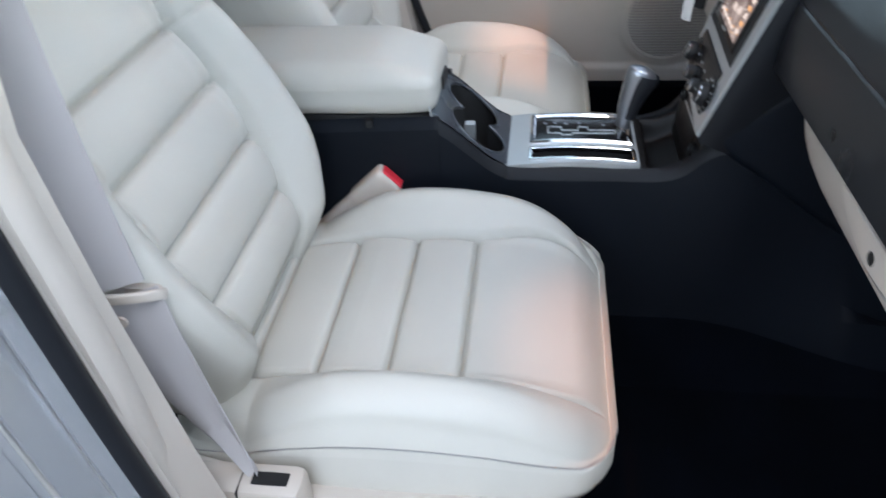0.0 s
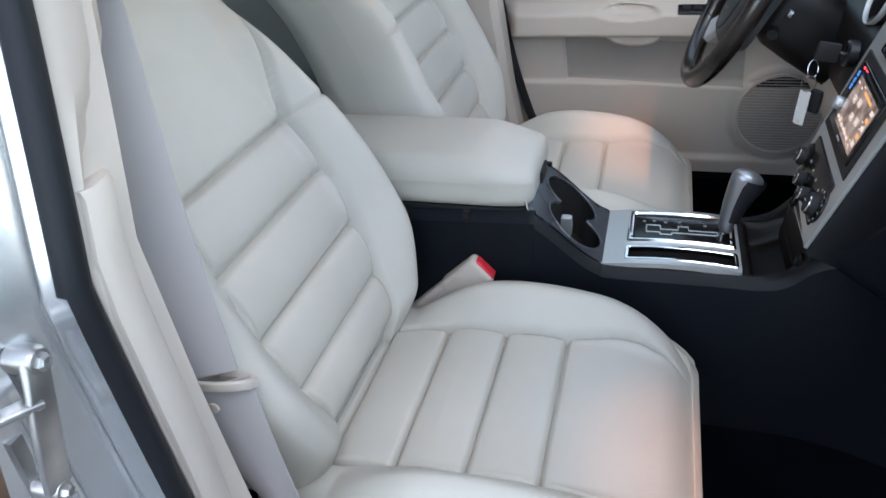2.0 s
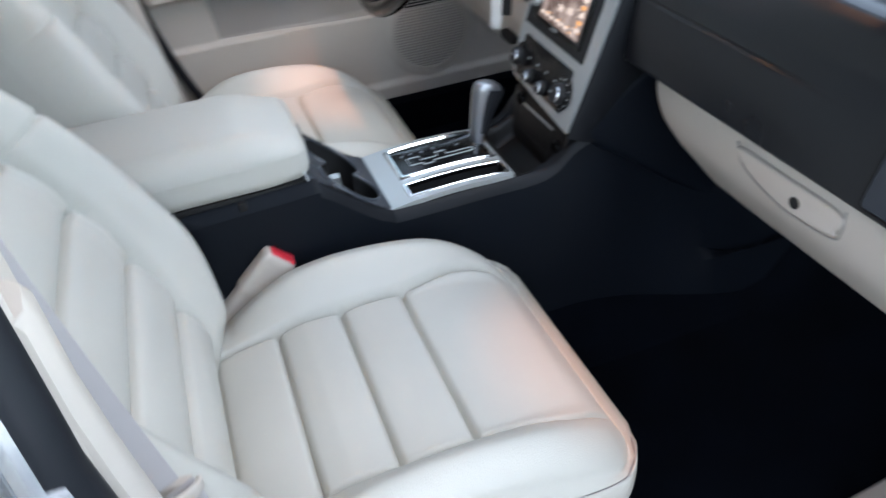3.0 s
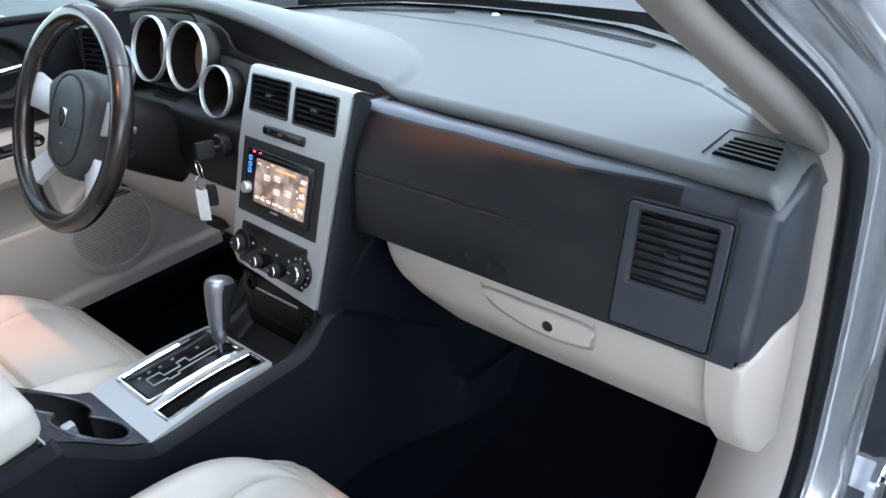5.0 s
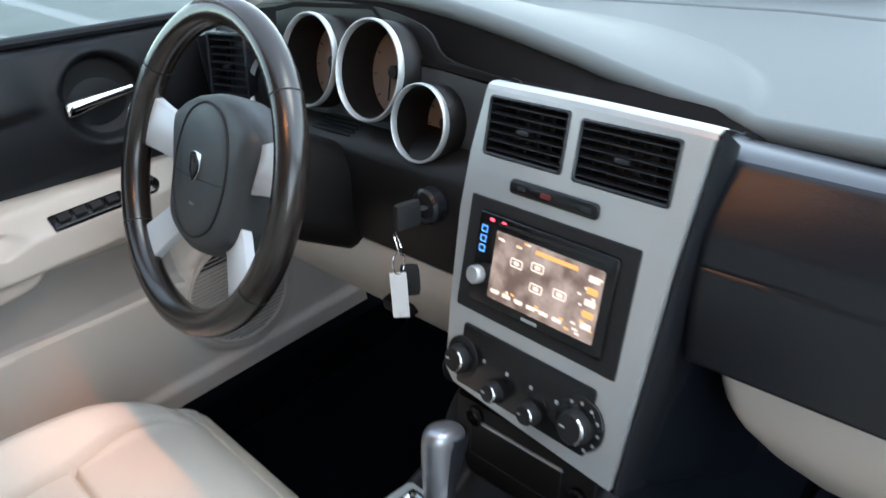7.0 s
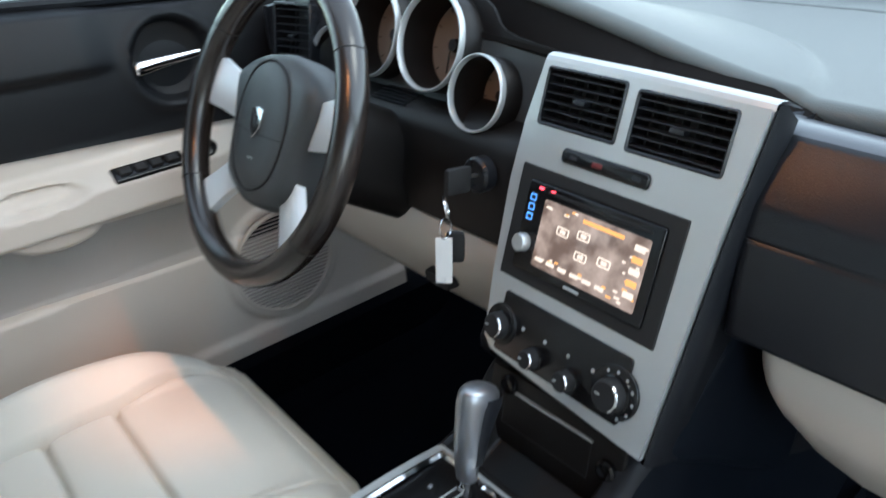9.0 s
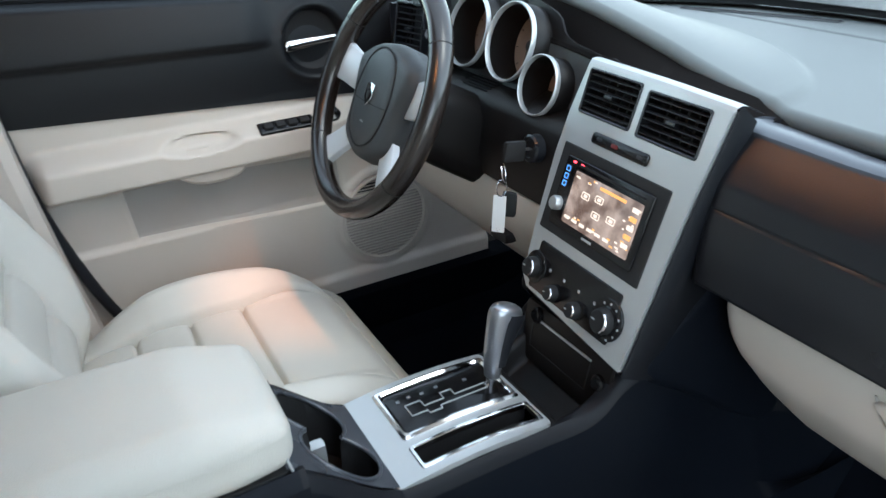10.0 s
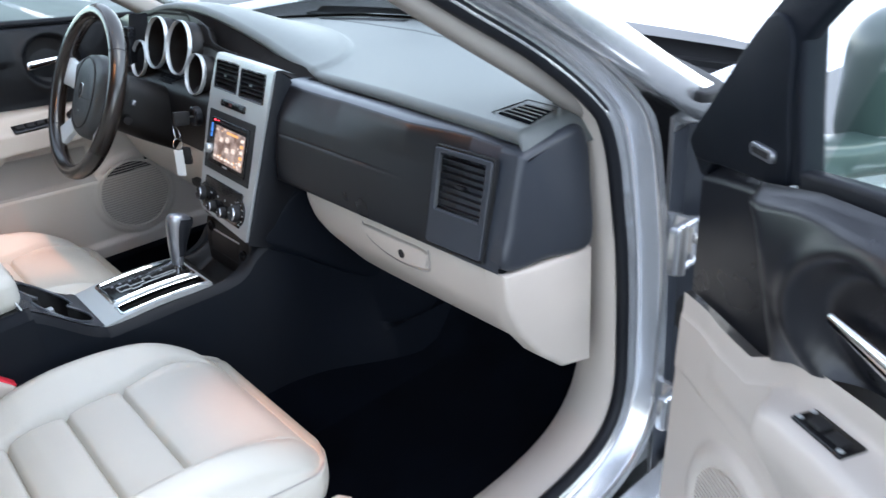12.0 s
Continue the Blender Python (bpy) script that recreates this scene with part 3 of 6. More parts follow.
    n2 -= front * 0.005 * bell(h, diag, 0.004) * smoothstep(0.132, 0.140, abs(w))
    w2 = w * (1 - 0.105 * smoothstep(0.28, 0.45, h) - 0.30 * smoothstep(0.22, -0.02, h))
    w2 = w2 + np.sign(w) * smoothstep(0.14, 0.22, abs(w)) * 0.014 * bell(h, 0.27, 0.17)
    n2 = n2 + 0.02 * (abs(w) / 0.2) ** 2 * smoothstep(0.48, 0.67, h) * -1
    w2 = w2 * (1 - 0.08 * smoothstep(0.60, 0.68, h))
    h2 = np.where(h > 0.42, 0.42 + (h - 0.42) * 0.92, h) - 0.020 * (abs(w) / 0.235) ** 2.5 * smoothstep(0.50, 0.68, h)
    W = np.stack([n2, w2, h2], 1)
    a = radians(RECLINE)
    base = Matrix.Translation((-0.012, 0, 0.500)) @ Matrix.Rotation(-a, 4, "Y")
    cen = np.array([[n[q].mean(), w[q].mean(), h[q].mean()] for q in F])
    cls = []
    for cn, cw, ch in cen:
        s = 0.138 + 0.012 * float(smoothstep(0.10, 0.32, ch)) + 0.056 * float(smoothstep(0.40, 0.62, ch))
        if cn < -0.045:
            cls.append("back_shell")
        elif abs(cw) > s:
            cls.append("upper_panel" if ch > 0.407 else "wing_a" if cw > 0 else "wing_b")
        elif ch > brow[-1]:
            cls.append("upper_panel")
        else:
            cls.append("back_panel_%d" % sum(ch > r for r in brow))
    for c, g in split(W, F, cls):
        nm = {"w": "back_bolster", "s": "shoulder_panel"}.get(c[0], c) if c[:5] in ("wing_", "shoul") else ("back_panel" if c.startswith("back_panel") else c)
        part(nm, moved(g, base), LEATHER_SIDE if c == "back_shell" else LEATHER, th, smooth=70)
    # headrest and its two posts
    V, F = rbox((0.105, 0.27, 0.17), 0.045, 0.012)
    V[:, 0] += -0.03 * (V[:, 1] / 0.135) ** 2
    part("headrest", moved((V + np.array((-0.050, 0, 0.728)), F), base), LEATHER, th, "cream leather headrest", smooth=70)
    for s in (-0.06, 0.06):
        part("headrest_post", moved(tube([(-0.06, s, 0.58), (-0.06, s, 0.69)], 0.006, 10, up=(1, 0, 0)), base), CHROME, th)
    # plastic skirt and base
    def skirt(side):
        out = [(-0.16, 0.31), (0.33, 0.28), (0.365, 0.36), (0.362, 0.456), (0.10, 0.464), (-0.02, 0.474), (-0.09, 0.50), (-0.17, 0.50)]
        g = slab(curve_pts(out, 4, closed=True)[:, :2], 0, 0.034, 0.008)
        return moved(g, axes((0, side * 0.236, 0), (1, 0, 0), (0, 0, 1), (0, side, 0)))
    for s in (-1, 1):
        part("side_skirt", skirt(s), BEIGE, th, "beige plastic seat skirt")
    part("base", box(0.40, 0.40, 0.14, (0.10, 0, 0.355), 0.02, 0.04), MATTE, th)
    for s in (-1, 1):
        part("seat_rail", box(0.52, 0.03, 0.05, (0.10, s * 0.18, 0.265), 0.005, 0.05), MATTE, th)
    return th


SEAT_Y = -0.352
seat = make_seat(SEAT_Y, "cream leather bucket seat with quilted ribs, beside the open door")
seat2 = copy_thing(seat, Matrix.Translation((0.0, 0.352, 0)))
tagged(seat2, "cream leather bucket seat with quilted ribs, behind the steering wheel")

# seat recliner box on the outer side of the passenger seat
rc = thing("belt_anchor_cover", "beige plastic cover with a dark slot for the lap belt", "seat trim")
part("cover", box(0.15, 0.045, 0.075, (-0.030, -0.622, 0.478), 0.012, 0.012), BEIGE, rc)
part("slot", box(0.042, 0.018, 0.006, (0.008, -0.624, 0.514), 0.002, 0.02), MATTE, rc, "dark slot")
part("panel_line", box(0.0015, 0.046, 0.076, (-0.025, -0.6225, 0.478), 0.0005, 0.03), MATTE, rc)

# rear bench behind
rb = thing("rear_bench", "cream leather rear bench in the shade behind the front seats", "rear seat")
part("bench_cushion", box(0.5, 1.25, 0.2, (-0.95, 0, 0.44), 0.05, 0.05), LEATHER_SIDE, rb)
part("bench_back", moved(box(0.16, 1.25, 0.62, (0, 0, 0.3), 0.05, 0.05), Matrix.Translation((-1.2, 0, 0.45)) @ Matrix.Rotation(radians(-22), 4, "Y")), LEATHER_SIDE, rb)

# buckles
def buckle(y, name, label):
    th = thing(name, label, "belt buckle")
    m = Matrix.Translation((-0.048, y, 0.490)) @ Matrix.Rotation(radians(47), 4, "Y") @ pose(0, 0, 0, 0, 0, 0)
    V, F = rbox((0.052, 0.030, 0.080), 0.009, 0.006)
    part("buckle_body", moved((V + np.array((0, 0, 0.108)), F), m), BEIGE, th)
    V, F = rbox((0.047, 0.027, 0.105), 0.009, 0.006)
    part("stalk", moved((V + np.array((0, 0, 0.030)), F), m), BEIGE, th)
    part("red_button", moved(bevel_box(0.040, 0.020, 0.010, (0.002, 0, 0.145), 0.003), m), RED, th, "red release button")
    part("buckle_foot", moved(box(0.03, 0.03, 0.03, (0, 0, -0.015), 0.006), m), MATTE, th)
    return th


buckle(-0.116, "belt_buckle", "beige belt buckle with a red button beside the console")
buckle(0.118, "belt_buckle", "beige belt buckle beside the console and the driver seat")

# passenger seat belt
sb = thing("seat_belt", "grey webbing seat belt hanging down the pillar", "seat belt")


def ribbon(path, sides, half, t=0.0012):
    L = []
    for p, s in zip(path, sides):
        p, s = Vector(p), Vector(s).normalized()
        nrm = Vector((0, 1, 0)).cross(s)
        nrm = nrm.normalized() if nrm.length > 0.1 else Vector((0, 1, 0))
        off = Vector((-s.z, 0, s.x)) if abs(s.y) > 0.9 else Vector((0, 1, 0))
        off = (off - s * off.dot(s)).normalized()
        L.append([p - s * half + off * t, p + s * half + off * t, p + s * half - off * t, p - s * half - off * t])
    return loft(L, ends=(True, True))


up_path = curve_pts([(-0.225, -0.490, 1.29), (-0.172, -0.520, 1.12), (-0.148, -0.545, 1.057), (-0.131, -0.567, 0.963), (-0.111, -0.588, 0.858), (-0.093, -0.603, 0.765)], 6)
part("shoulder_webbing", ribbon(up_path, [(0.90, 0.36 - 0.10 * i / len(up_path), 0.16) for i in range(len(up_path))], 0.0240), WEB, sb)
low = curve_pts([(-0.093, -0.602, 0.752), (-0.080, -0.605, 0.690), (-0.060, -0.608, 0.625), (-0.036, -0.612, 0.565), (-0.012, -0.620, 0.518)], 6)
tw = [Vector((0.92, 0.30 - 0.45 * i / (len(low) - 1), 0.20 + 0.5 * i / (len(low) - 1))) for i in range(len(low))]
Ls = []
for i, (p, s) in enumerate(zip(low, tw)):
    f = i / (len(low) - 1)
    s = s.normalized()
    hw = 0.0330 * (1 - 0.68 * f ** 2.2)
    o = Vector((0, 1, 0)) - s * s.y
    o.normalize()
    Ls.append([Vector(p) + s * (hw * c) + o * (0.006 * f * math.sin(c * 5) + d) for c, d in ((-1, 0.001), (-0.5, 0.001), (0, 0.001), (0.5, 0.001), (1, 0.001), (1, -0.001), (0.5, -0.001), (0, -0.001), (-0.5, -0.001), (-1, -0.001))])
part("lap_webbing", loft(Ls, ends=(True, True)), WEB, sb, "bunched lap webbing going into its slot")
for off in (0.0, 0.006):
    sp = curve_pts([(-0.066 + off, -0.5990, 0.735 + off), (-0.052 + off, -0.6000, 0.680 + off), (-0.040 + off, -0.6000, 0.625 + off), (-0.030 + off, -0.5970, 0.575 + off)], 10)
    for i in range(0, len(sp) - 1, 2):
        part("stitch", tube([sp[i], sp[i + 1]], 0.0011, 5, up=(0, 1, 0)), LEATHER_SIDE, seat)
bg = thing("belt_guide", "cream plastic belt guide loop on the seat bolster", "belt guide")
gp = curve_pts([(-0.130, -0.590, 0.756), (-0.130, -0.612, 0.760), (-0.10, -0.616, 0.760), (-0.072, -0.610, 0.759), (-0.062, -0.600, 0.754), (-0.060, -0.588, 0.746)], 5)
part("loop", sweep(gp, rrect(0.005, 0.011, 0.002, 3)), BEIGE, bg)
part("guide_pin", moved(revolve([(0.006, 0), (0.006, 0.003), (0.003, 0.004), (0, 0.004)], 14), axes((-0.092, -0.618, 0.736), (1, 0, 0), (0, 0, 1), (0, -1, 0))), BEIGE, bg, "small round pin")
part("guide_pad", box(0.040, 0.012, 0.020, (-0.082, -0.586, 0.744), 0.006, 0.01), BEIGE, bg)

# driver belt tongue by the far pillar
dbt = thing("seat_belt", "grey seat belt with its metal tongue parked on the far pillar", "seat belt")
dp = curve_pts([(-0.26, 0.58, 1.32), (-0.225, 0.605, 1.0), (-0.19, 0.620, 0.75), (-0.155, 0.622, 0.56), (-0.12, 0.605, 0.46)], 6)
part("webbing", ribbon(dp, [(0.98, 0.12, 0.1)] * len(dp), 0.0235), WEB, dbt)
part("tongue", box(0.045, 0.010, 0.055, (-0.072, 0.612, 0.575), 0.004, 0.01), BEIGE, dbt, "beige belt tongue head")
part("tongue_plate", box(0.030, 0.003, 0.035, (-0.066, 0.608, 0.535), 0.001, 0.02), STEEL, dbt, "bare steel tongue")

# ---- centre console ----
CY = 0.007
con = thing("centre_console", "black plastic centre console with cream armrest and silver shifter plate", "console", at=(0, CY, 0))
ST = [(-0.50, 0.648), (-0.30, 0.659), (0.10, 0.674), (0.118, 0.673), (0.145, 0.660), (0.205, 0.607), (0.232, 0.591), (0.252, 0.586), (0.36, 0.586), (0.44, 0.587), (0.48, 0.593), (0.505, 0.606), (0.530, 0.632), (0.56, 0.646), (0.60, 0.640), (0.66, 0.585), (0.74, 0.53), (0.90, 0.47), (1.15, 0.46)]
STC = curve_pts(ST, 5)


def con_side(s, pick, x0=-1.0, x1=2.0):
    L = []
    for x, zt in STC:
        if x < x0 or x > x1:
            continue
        wide = 0.096 + 0.016 * float(smoothstep(0.42, 0.60, x)) + 0.03 * float(smoothstep(0.6, 1.0, x)) - 0.004 * float(smoothstep(0.1, 0.25, x)) * float(smoothstep(0.5, 0.4, x))
        bot = 0.165 + 0.03 * float(smoothstep(0.5, 0.9, x))
        pts = [(0.082, zt - 0.03), (0.083, zt - 0.001), (wide - 0.006, zt + 0.001), (wide, zt - 0.004), (wide + 0.005, zt - 0.016), (wide + 0.010, zt - 0.05), (wide + 0.020, zt - 0.14), (bot - 0.02, 0.36), (bot, 0.24)]
        L.append([(x, s * a, b) for a, b in pts[pick]])
    return loft(L, closed=False)


for s in (-1, 1):
    part("side_panel", con_side(s, slice(4, None)), CONSOLE, con, "blue-black console side", smooth=50)
    part("rear_edge", con_side(s, slice(0, 5), -1.0, 0.13), CONSOLE, con, smooth=50)
    # lighter band that paints the highlight along the rounded edge
    part("top_edge", con_side(s, slice(0, 5), 0.115), EDGE, con, "rounded console edge, highlight put into its lighter grey", smooth=50)
# cheeks where the console rises into the stack
for s in (-1, 1):
    cheek = curve_pts([(0.540, 0.650), (0.575, 0.700), (0.66, 0.745), (0.76, 0.70), (0.82, 0.58), (0.80, 0.47), (0.72, 0.512), (0.62, 0.588)], 4, closed=True)
    part("cheek", moved(slab(cheek, 0.0, 0.024, 0.012), axes((0, s * 0.108 + 0.0, 0), (1, 0, 0), (0, 0, 1), (0, s, 0))), CONSOLE, con, "blue-black cheek under the stack", smooth=60)
part("floor_pan", box(1.05, 0.17, 0.02, (0.05, 0, 0.53), 0.005, 0.1), MATTE, con)
# armrest lid
V, F = rbox((0.52, 0.190, 0.090), 0.022, 0.0065)
V[:, :2] *= (1 - 0.010 * bell(V[:, 2], -0.008, 0.004))[:, None]
V[:, 2] += -0.006 * (V[:, 1] / 0.09) ** 2 * (V[:, 2] > 0) - 0.022 * smoothstep(0.16, 0.26, V[:, 0]) * (V[:, 2] > 0)
V[:, 1] *= 1 - 0.10 * smoothstep(0.0, 0.037, V[:, 2])
V[:, 1] *= 1 - 0.08 * smoothstep(0.19, 0.26, V[:, 0])
arm = part("armrest", (V + np.array((-0.128, 0, 0.7195)), F), LEATHER, con, "cream leather armrest lid", smooth=60)
part("lid_base", box(0.50, 0.178, 0.012, (-0.13, 0, 0.672), 0.004, 0.03), MATTE, con)
part("latch_tab", box(0.012, 0.012, 0.014, (0.028, -0.097, 0.668), 0.003), MATTE, con, "small black latch tab")
part("lid_button", box(0.006, 0.05, 0.020, (0.134, 0.0, 0.700), 0.002), MATTE, con, "black lid release")

# cup holder: a sloping moulding with two wells
def cup_pt(x, y):
    t = (x - 0.118) / 0.125
    z = 0.680 - 0.094 * float(smoothstep(-0.15, 1.1, t)) 
    d1 = math.hypot(x - 0.176, y - 0.036) - 0.039
    d2 = math.hypot(x - 0.190, y + 0.034) - 0.040
    d = min(d1, d2)
    z -= 0.085 * float(smoothstep(0.002, -0.002, d))
    return (x, y, z)


V, F = grid(cup_pt, np.linspace(0.118, 0.238, 90), np.linspace(-0.083, 0.083, 110))
V = np.array(V)


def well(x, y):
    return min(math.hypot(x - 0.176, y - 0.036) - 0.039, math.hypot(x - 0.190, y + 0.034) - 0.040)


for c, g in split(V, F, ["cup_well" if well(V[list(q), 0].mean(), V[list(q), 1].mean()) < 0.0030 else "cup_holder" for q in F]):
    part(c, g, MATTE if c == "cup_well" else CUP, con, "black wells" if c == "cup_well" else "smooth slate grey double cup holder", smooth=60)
for wx, wy, wr, ox, oy, orr in ((0.176, 0.036, 0.0405, 0.190, -0.034, 0.0415), (0.190, -0.034, 0.0415, 0.176, 0.036, 0.0405)):
    arc = [(wx + wr * math.cos(t), wy + wr * math.sin(t)) for t in np.linspace(0, 2 * math.pi, 73)[:-1]]
    far = [math.hypot(p[0] - ox, p[1] - oy) > orr for p in arc]
    first = next(i for i in range(72) if far[i] and not far[i - 1])
    run = [arc[(first + i) % 72] for i in range(sum(far))]
    part("well_rim", tube([(x, y, 0.680 - 0.094 * float(smoothstep(-0.15, 1.1, (x - 0.118) / 0.125)) + 0.0006) for x, y in run], 0.0026, 8), CUP, con, "rounded well rim", smooth=60)
part("lid_edge", tube(curve_pts([(0.128, -0.086, 0.640), (0.124, -0.088, 0.672), (0.120, -0.084, 0.690)], 4), 0.0016, 6, up=(0, 1, 0)), SILVER, con, "thin bright edge")
part("cup_clip", box(0.020, 0.018, 0.034, (0.172, 0.000, 0.604), 0.004), SILVER, con, "bright cup clip")

# shifter plate
def camber(x):
    return 0.590 + 0.007 * (1 - ((x - 0.345) / 0.105) ** 2)


def bowed(outer, inner, h0, h1, bev=0.0015):
    v, f = ring_frame(outer, inner, h0, h1, bev)
    return [(p[0], p[1], p[2] + camber(p[0])) for p in v], f


def at2(P, cx, cy):
    return np.array(P) + np.array((cx, cy))


def dense(P, k=5):
    P = np.array(P)
    return np.array([P[i] + (P[(i + 1) % len(P)] - P[i]) * t / k for i in range(len(P)) for t in range(k)])


plate = pierced(dense(at2(rrect(0.209, 0.172, 0.006, 3), 0.3375, 0), 6), [dense(at2(rrect(0.164, 0.096, 0.004, 3), 0.354, 0.026), 6), dense(at2(rrect(0.164, 0.036, 0.004, 3), 0.354, -0.055), 6)], -0.008, 0.0)
for vv in plate.verts:
    vv.co.z += camber(vv.co.x)
part("shifter_plate", plate, SILVER, con, "satin silver shifter plate", smooth=30)
part("gate_frame", bowed(dense(at2(rrect(0.166, 0.098, 0.005, 4), 0.354, 0.026)), dense(at2(rrect(0.149, 0.081, 0.004, 4), 0.354, 0.026)), -0.006, 0.0045, 0.003), CHROME, con, "chrome gate frame")
part("slot_frame", bowed(dense(at2(rrect(0.168, 0.040, 0.004, 4), 0.354, -0.055)), dense(at2(rrect(0.158, 0.030, 0.003, 4), 0.354, -0.055)), -0.006, 0.002, 0.001), CHROME, con, "chrome slot edge")
gate_panel = moved(slab(at2(rrect(0.146, 0.078, 0.004, 4), 0.354, 0.026), -0.008, -0.002, 0.001), Matrix.Translation((0, 0, 0.5965)))
part("gate_panel", gate_panel, GLOSS, con, "black gear gate panel with an embossed outline")
zig = [(0.300, 0.012), (0.300, 0.034), (0.322, 0.034), (0.322, 0.022), (0.350, 0.022), (0.350, 0.034), (0.366, 0.034), (0.366, 0.022), (0.410, 0.022), (0.410, 0.012), (0.340, 0.012), (0.340, 0.006), (0.322, 0.006), (0.322, 0.012)]
zd = dense(zig, 3)
part("gate_line", tube([(p[0], p[1], 0.5955) for p in zd], 0.0009, 6, closed=True), SILVER, con, "silver gate outline")
for i, (gx, gy) in enumerate(((0.296, 0.046), (0.312, 0.048), (0.330, 0.046), (0.352, 0.048), (0.392, 0.042))):
    part("gate_mark", bevel_box(0.0050, 0.0042, 0.0010, (gx, gy, 0.5953), 0.0008), GREYMETAL, con)
part("slot_floor", box(0.160, 0.034, 0.004, (0.354, -0.055, 0.565), 0.001), MATTE, con)
part("slot_wall", join(box(0.16, 0.002, 0.03, (0.354, -0.0725, 0.577), 0.0005), box(0.16, 0.002, 0.03, (0.354, -0.0375, 0.577), 0.0005)), MATTE, con)

# front tray below the stack
def tray_pt(x, y):
    edge = min(0.079 - abs(y), (x - 0.452))
    z = 0.586 + 0.02 * float(smoothstep(0.47, 0.53, x)) - 0.035 * float(smoothstep(0.0, 0.014, edge))
    return (x, y, z)


part("tray", grid(tray_pt, np.linspace(0.442, 0.545, 40), np.linspace(-0.083, 0.083, 56)), FACE, con, "dark open tray below the stack", smooth=60)
AM = Matrix.Translation((0.521, -0.004, 0.612)) @ Matrix.Rotation(radians(12), 4, "Y")
ash = part("ash_door", moved(box(0.008, 0.186, 0.088, (0, 0, 0), 0.004, 0.01), AM), FACE, con, "black panel with ashtray and sockets below the stack")
part("door_line", moved(box(0.0012, 0.122, 0.0018, (-0.0044, 0.008, -0.020), 0.0005, 0.05), AM), MATTE, ash)
for k in (-0.053, 0.069):
    part("door_line", moved(box(0.0012, 0.0018, 0.048, (-0.0044, k, 0.004), 0.0005, 0.05), AM), MATTE, ash)
part("door_strip", moved(box(0.004, 0.110, 0.0032, (-0.0045, 0.000, 0.024), 0.001, 0.01), AM), SILVER, ash, "thin silver strip")
for py, pz in ((-0.076, 0.004), (0.062, 0.030)):
    part("power_socket", moved(revolve([(0.0115, 0), (0.0115, 0.005), (0.0085, 0.007), (0.0075, 0.002), (0, 0.002)], 20), AM @ axes((-0.004, py, pz), (0, 1, 0), (0, 0, 1), (-1, 0, 0))), GLOSS, con, "round power socket")

# gear lever
gl = thing("gear_lever", "grey metal and black leather gear lever standing in its gate", "gear lever", at=(0, CY, 0))
part("stem", tube([(0.416, 0.017, 0.585), (0.421, 0.017, 0.630)], 0.007, 12, up=(1, 0, 0)), CHROME, gl, "chrome stem")
lev = [(0.420, 0.606, 0.0105, 0.0105), (0.422, 0.626, 0.0125, 0.0125), (0.427, 0.650, 0.0155, 0.0145), (0.434, 0.672, 0.0195, 0.0158), (0.440, 0.688, 0.0230, 0.0165), (0.443, 0.699, 0.0225, 0.0160), (0.443, 0.706, 0.0160, 0.0120), (0.443, 0.709, 0.004, 0.004)]
part("knob", loft([[(x + a * math.cos(t) , 0.017 + b * math.sin(t), z - 0.30 * a * math.cos(t)) for t in np.linspace(0, 2 * math.pi, 25)[:-1]] for x, z, a, b in curve_pts(lev, 4)], ends=(True, True)), GREYMETAL, gl, "grey metal knob", smooth=60)
part("knob_grip", loft([[(x + 0.004 + a * 1.03 * math.cos(t), 0.017 + b * 1.05 * math.sin(t), z - 0.30 * a * math.cos(t) - 0.002) for t in np.linspace(-2.15, 2.15, 25)] for x, z, a, b in curve_pts(lev[1:6], 4)], closed=False), RUBBER, gl, "black leather grip", smooth=60)


# ---- dashboard ----
dash = thing("dashboard", "slate grey and black dashboard with silver centre stack and beige glovebox", "dashboard")


def dense2(P, k):
    P = np.array(P, float)
    return np.array([P[i] + (P[(i + 1) % len(P)] - P[i]) * t / k for i in range(len(P)) for t in range(k)])


def edge_x(y):
    return float(np.interp(y, [-0.72, -0.60, -0.36, -0.16, -0.05, 0.06, 0.20, 0.37, 0.60, 0.74], [0.655, 0.668, 0.690, 0.700, 0.709, 0.714, 0.709, 0.703, 0.703, 0.710]))


def top_z(x, y):
    """The height of the dash pad, with the cowl that rises over the gauges."""
    z = 0.944 + 0.012 * (x - 0.7) / 0.5
    q = math.sqrt(((x - 0.70) / 0.29) ** 2 + ((y - 0.40) / 0.53) ** 2)
    z += 0.006 * float(smoothstep(1.0, 0.96, q)) + 0.088 * max(0.0, 1 - q * q) ** 1.8
    return z + 0.004 - 0.02 * float(smoothstep(0.69, 0.78, abs(y))) - 0.045 * max(0.0, (-0.682 - y) / 0.022) ** 2


def pad_pt(y, s):
    e = edge_x(y)
    if s < 0:
        ang = min(1.0, -s) * math.pi
        x = e + 0.012 - 0.012 * math.sin(ang)
        z = top_z(e + 0.012, y) - 0.011 + 0.011 * math.cos(ang)
        if s < -1:
            x, z = e + 0.012 + 0.09 * (-s - 1), top_z(e + 0.012, y) - 0.022 + 0.004 * (-s - 1)
        return (x, y, z)
    x = e + 0.012 + s * (screen_base(y) + 0.012 - e - 0.012)
    seam = 0.0035 * float(bell(x, float(np.interp(y, [-0.70, -0.632, -0.504, -0.364, -0.2, -0.017, 0.2], [0.72, 0.802, 0.909, 0.969, 1.018, 1.048, 1.055])), 0.0030))
    seam += 0.0030 * float(bell(y, -0.510, 0.0028)) * float(smoothstep(0.905, 0.912, x))
    return (x, y, top_z(x, y) - seam)


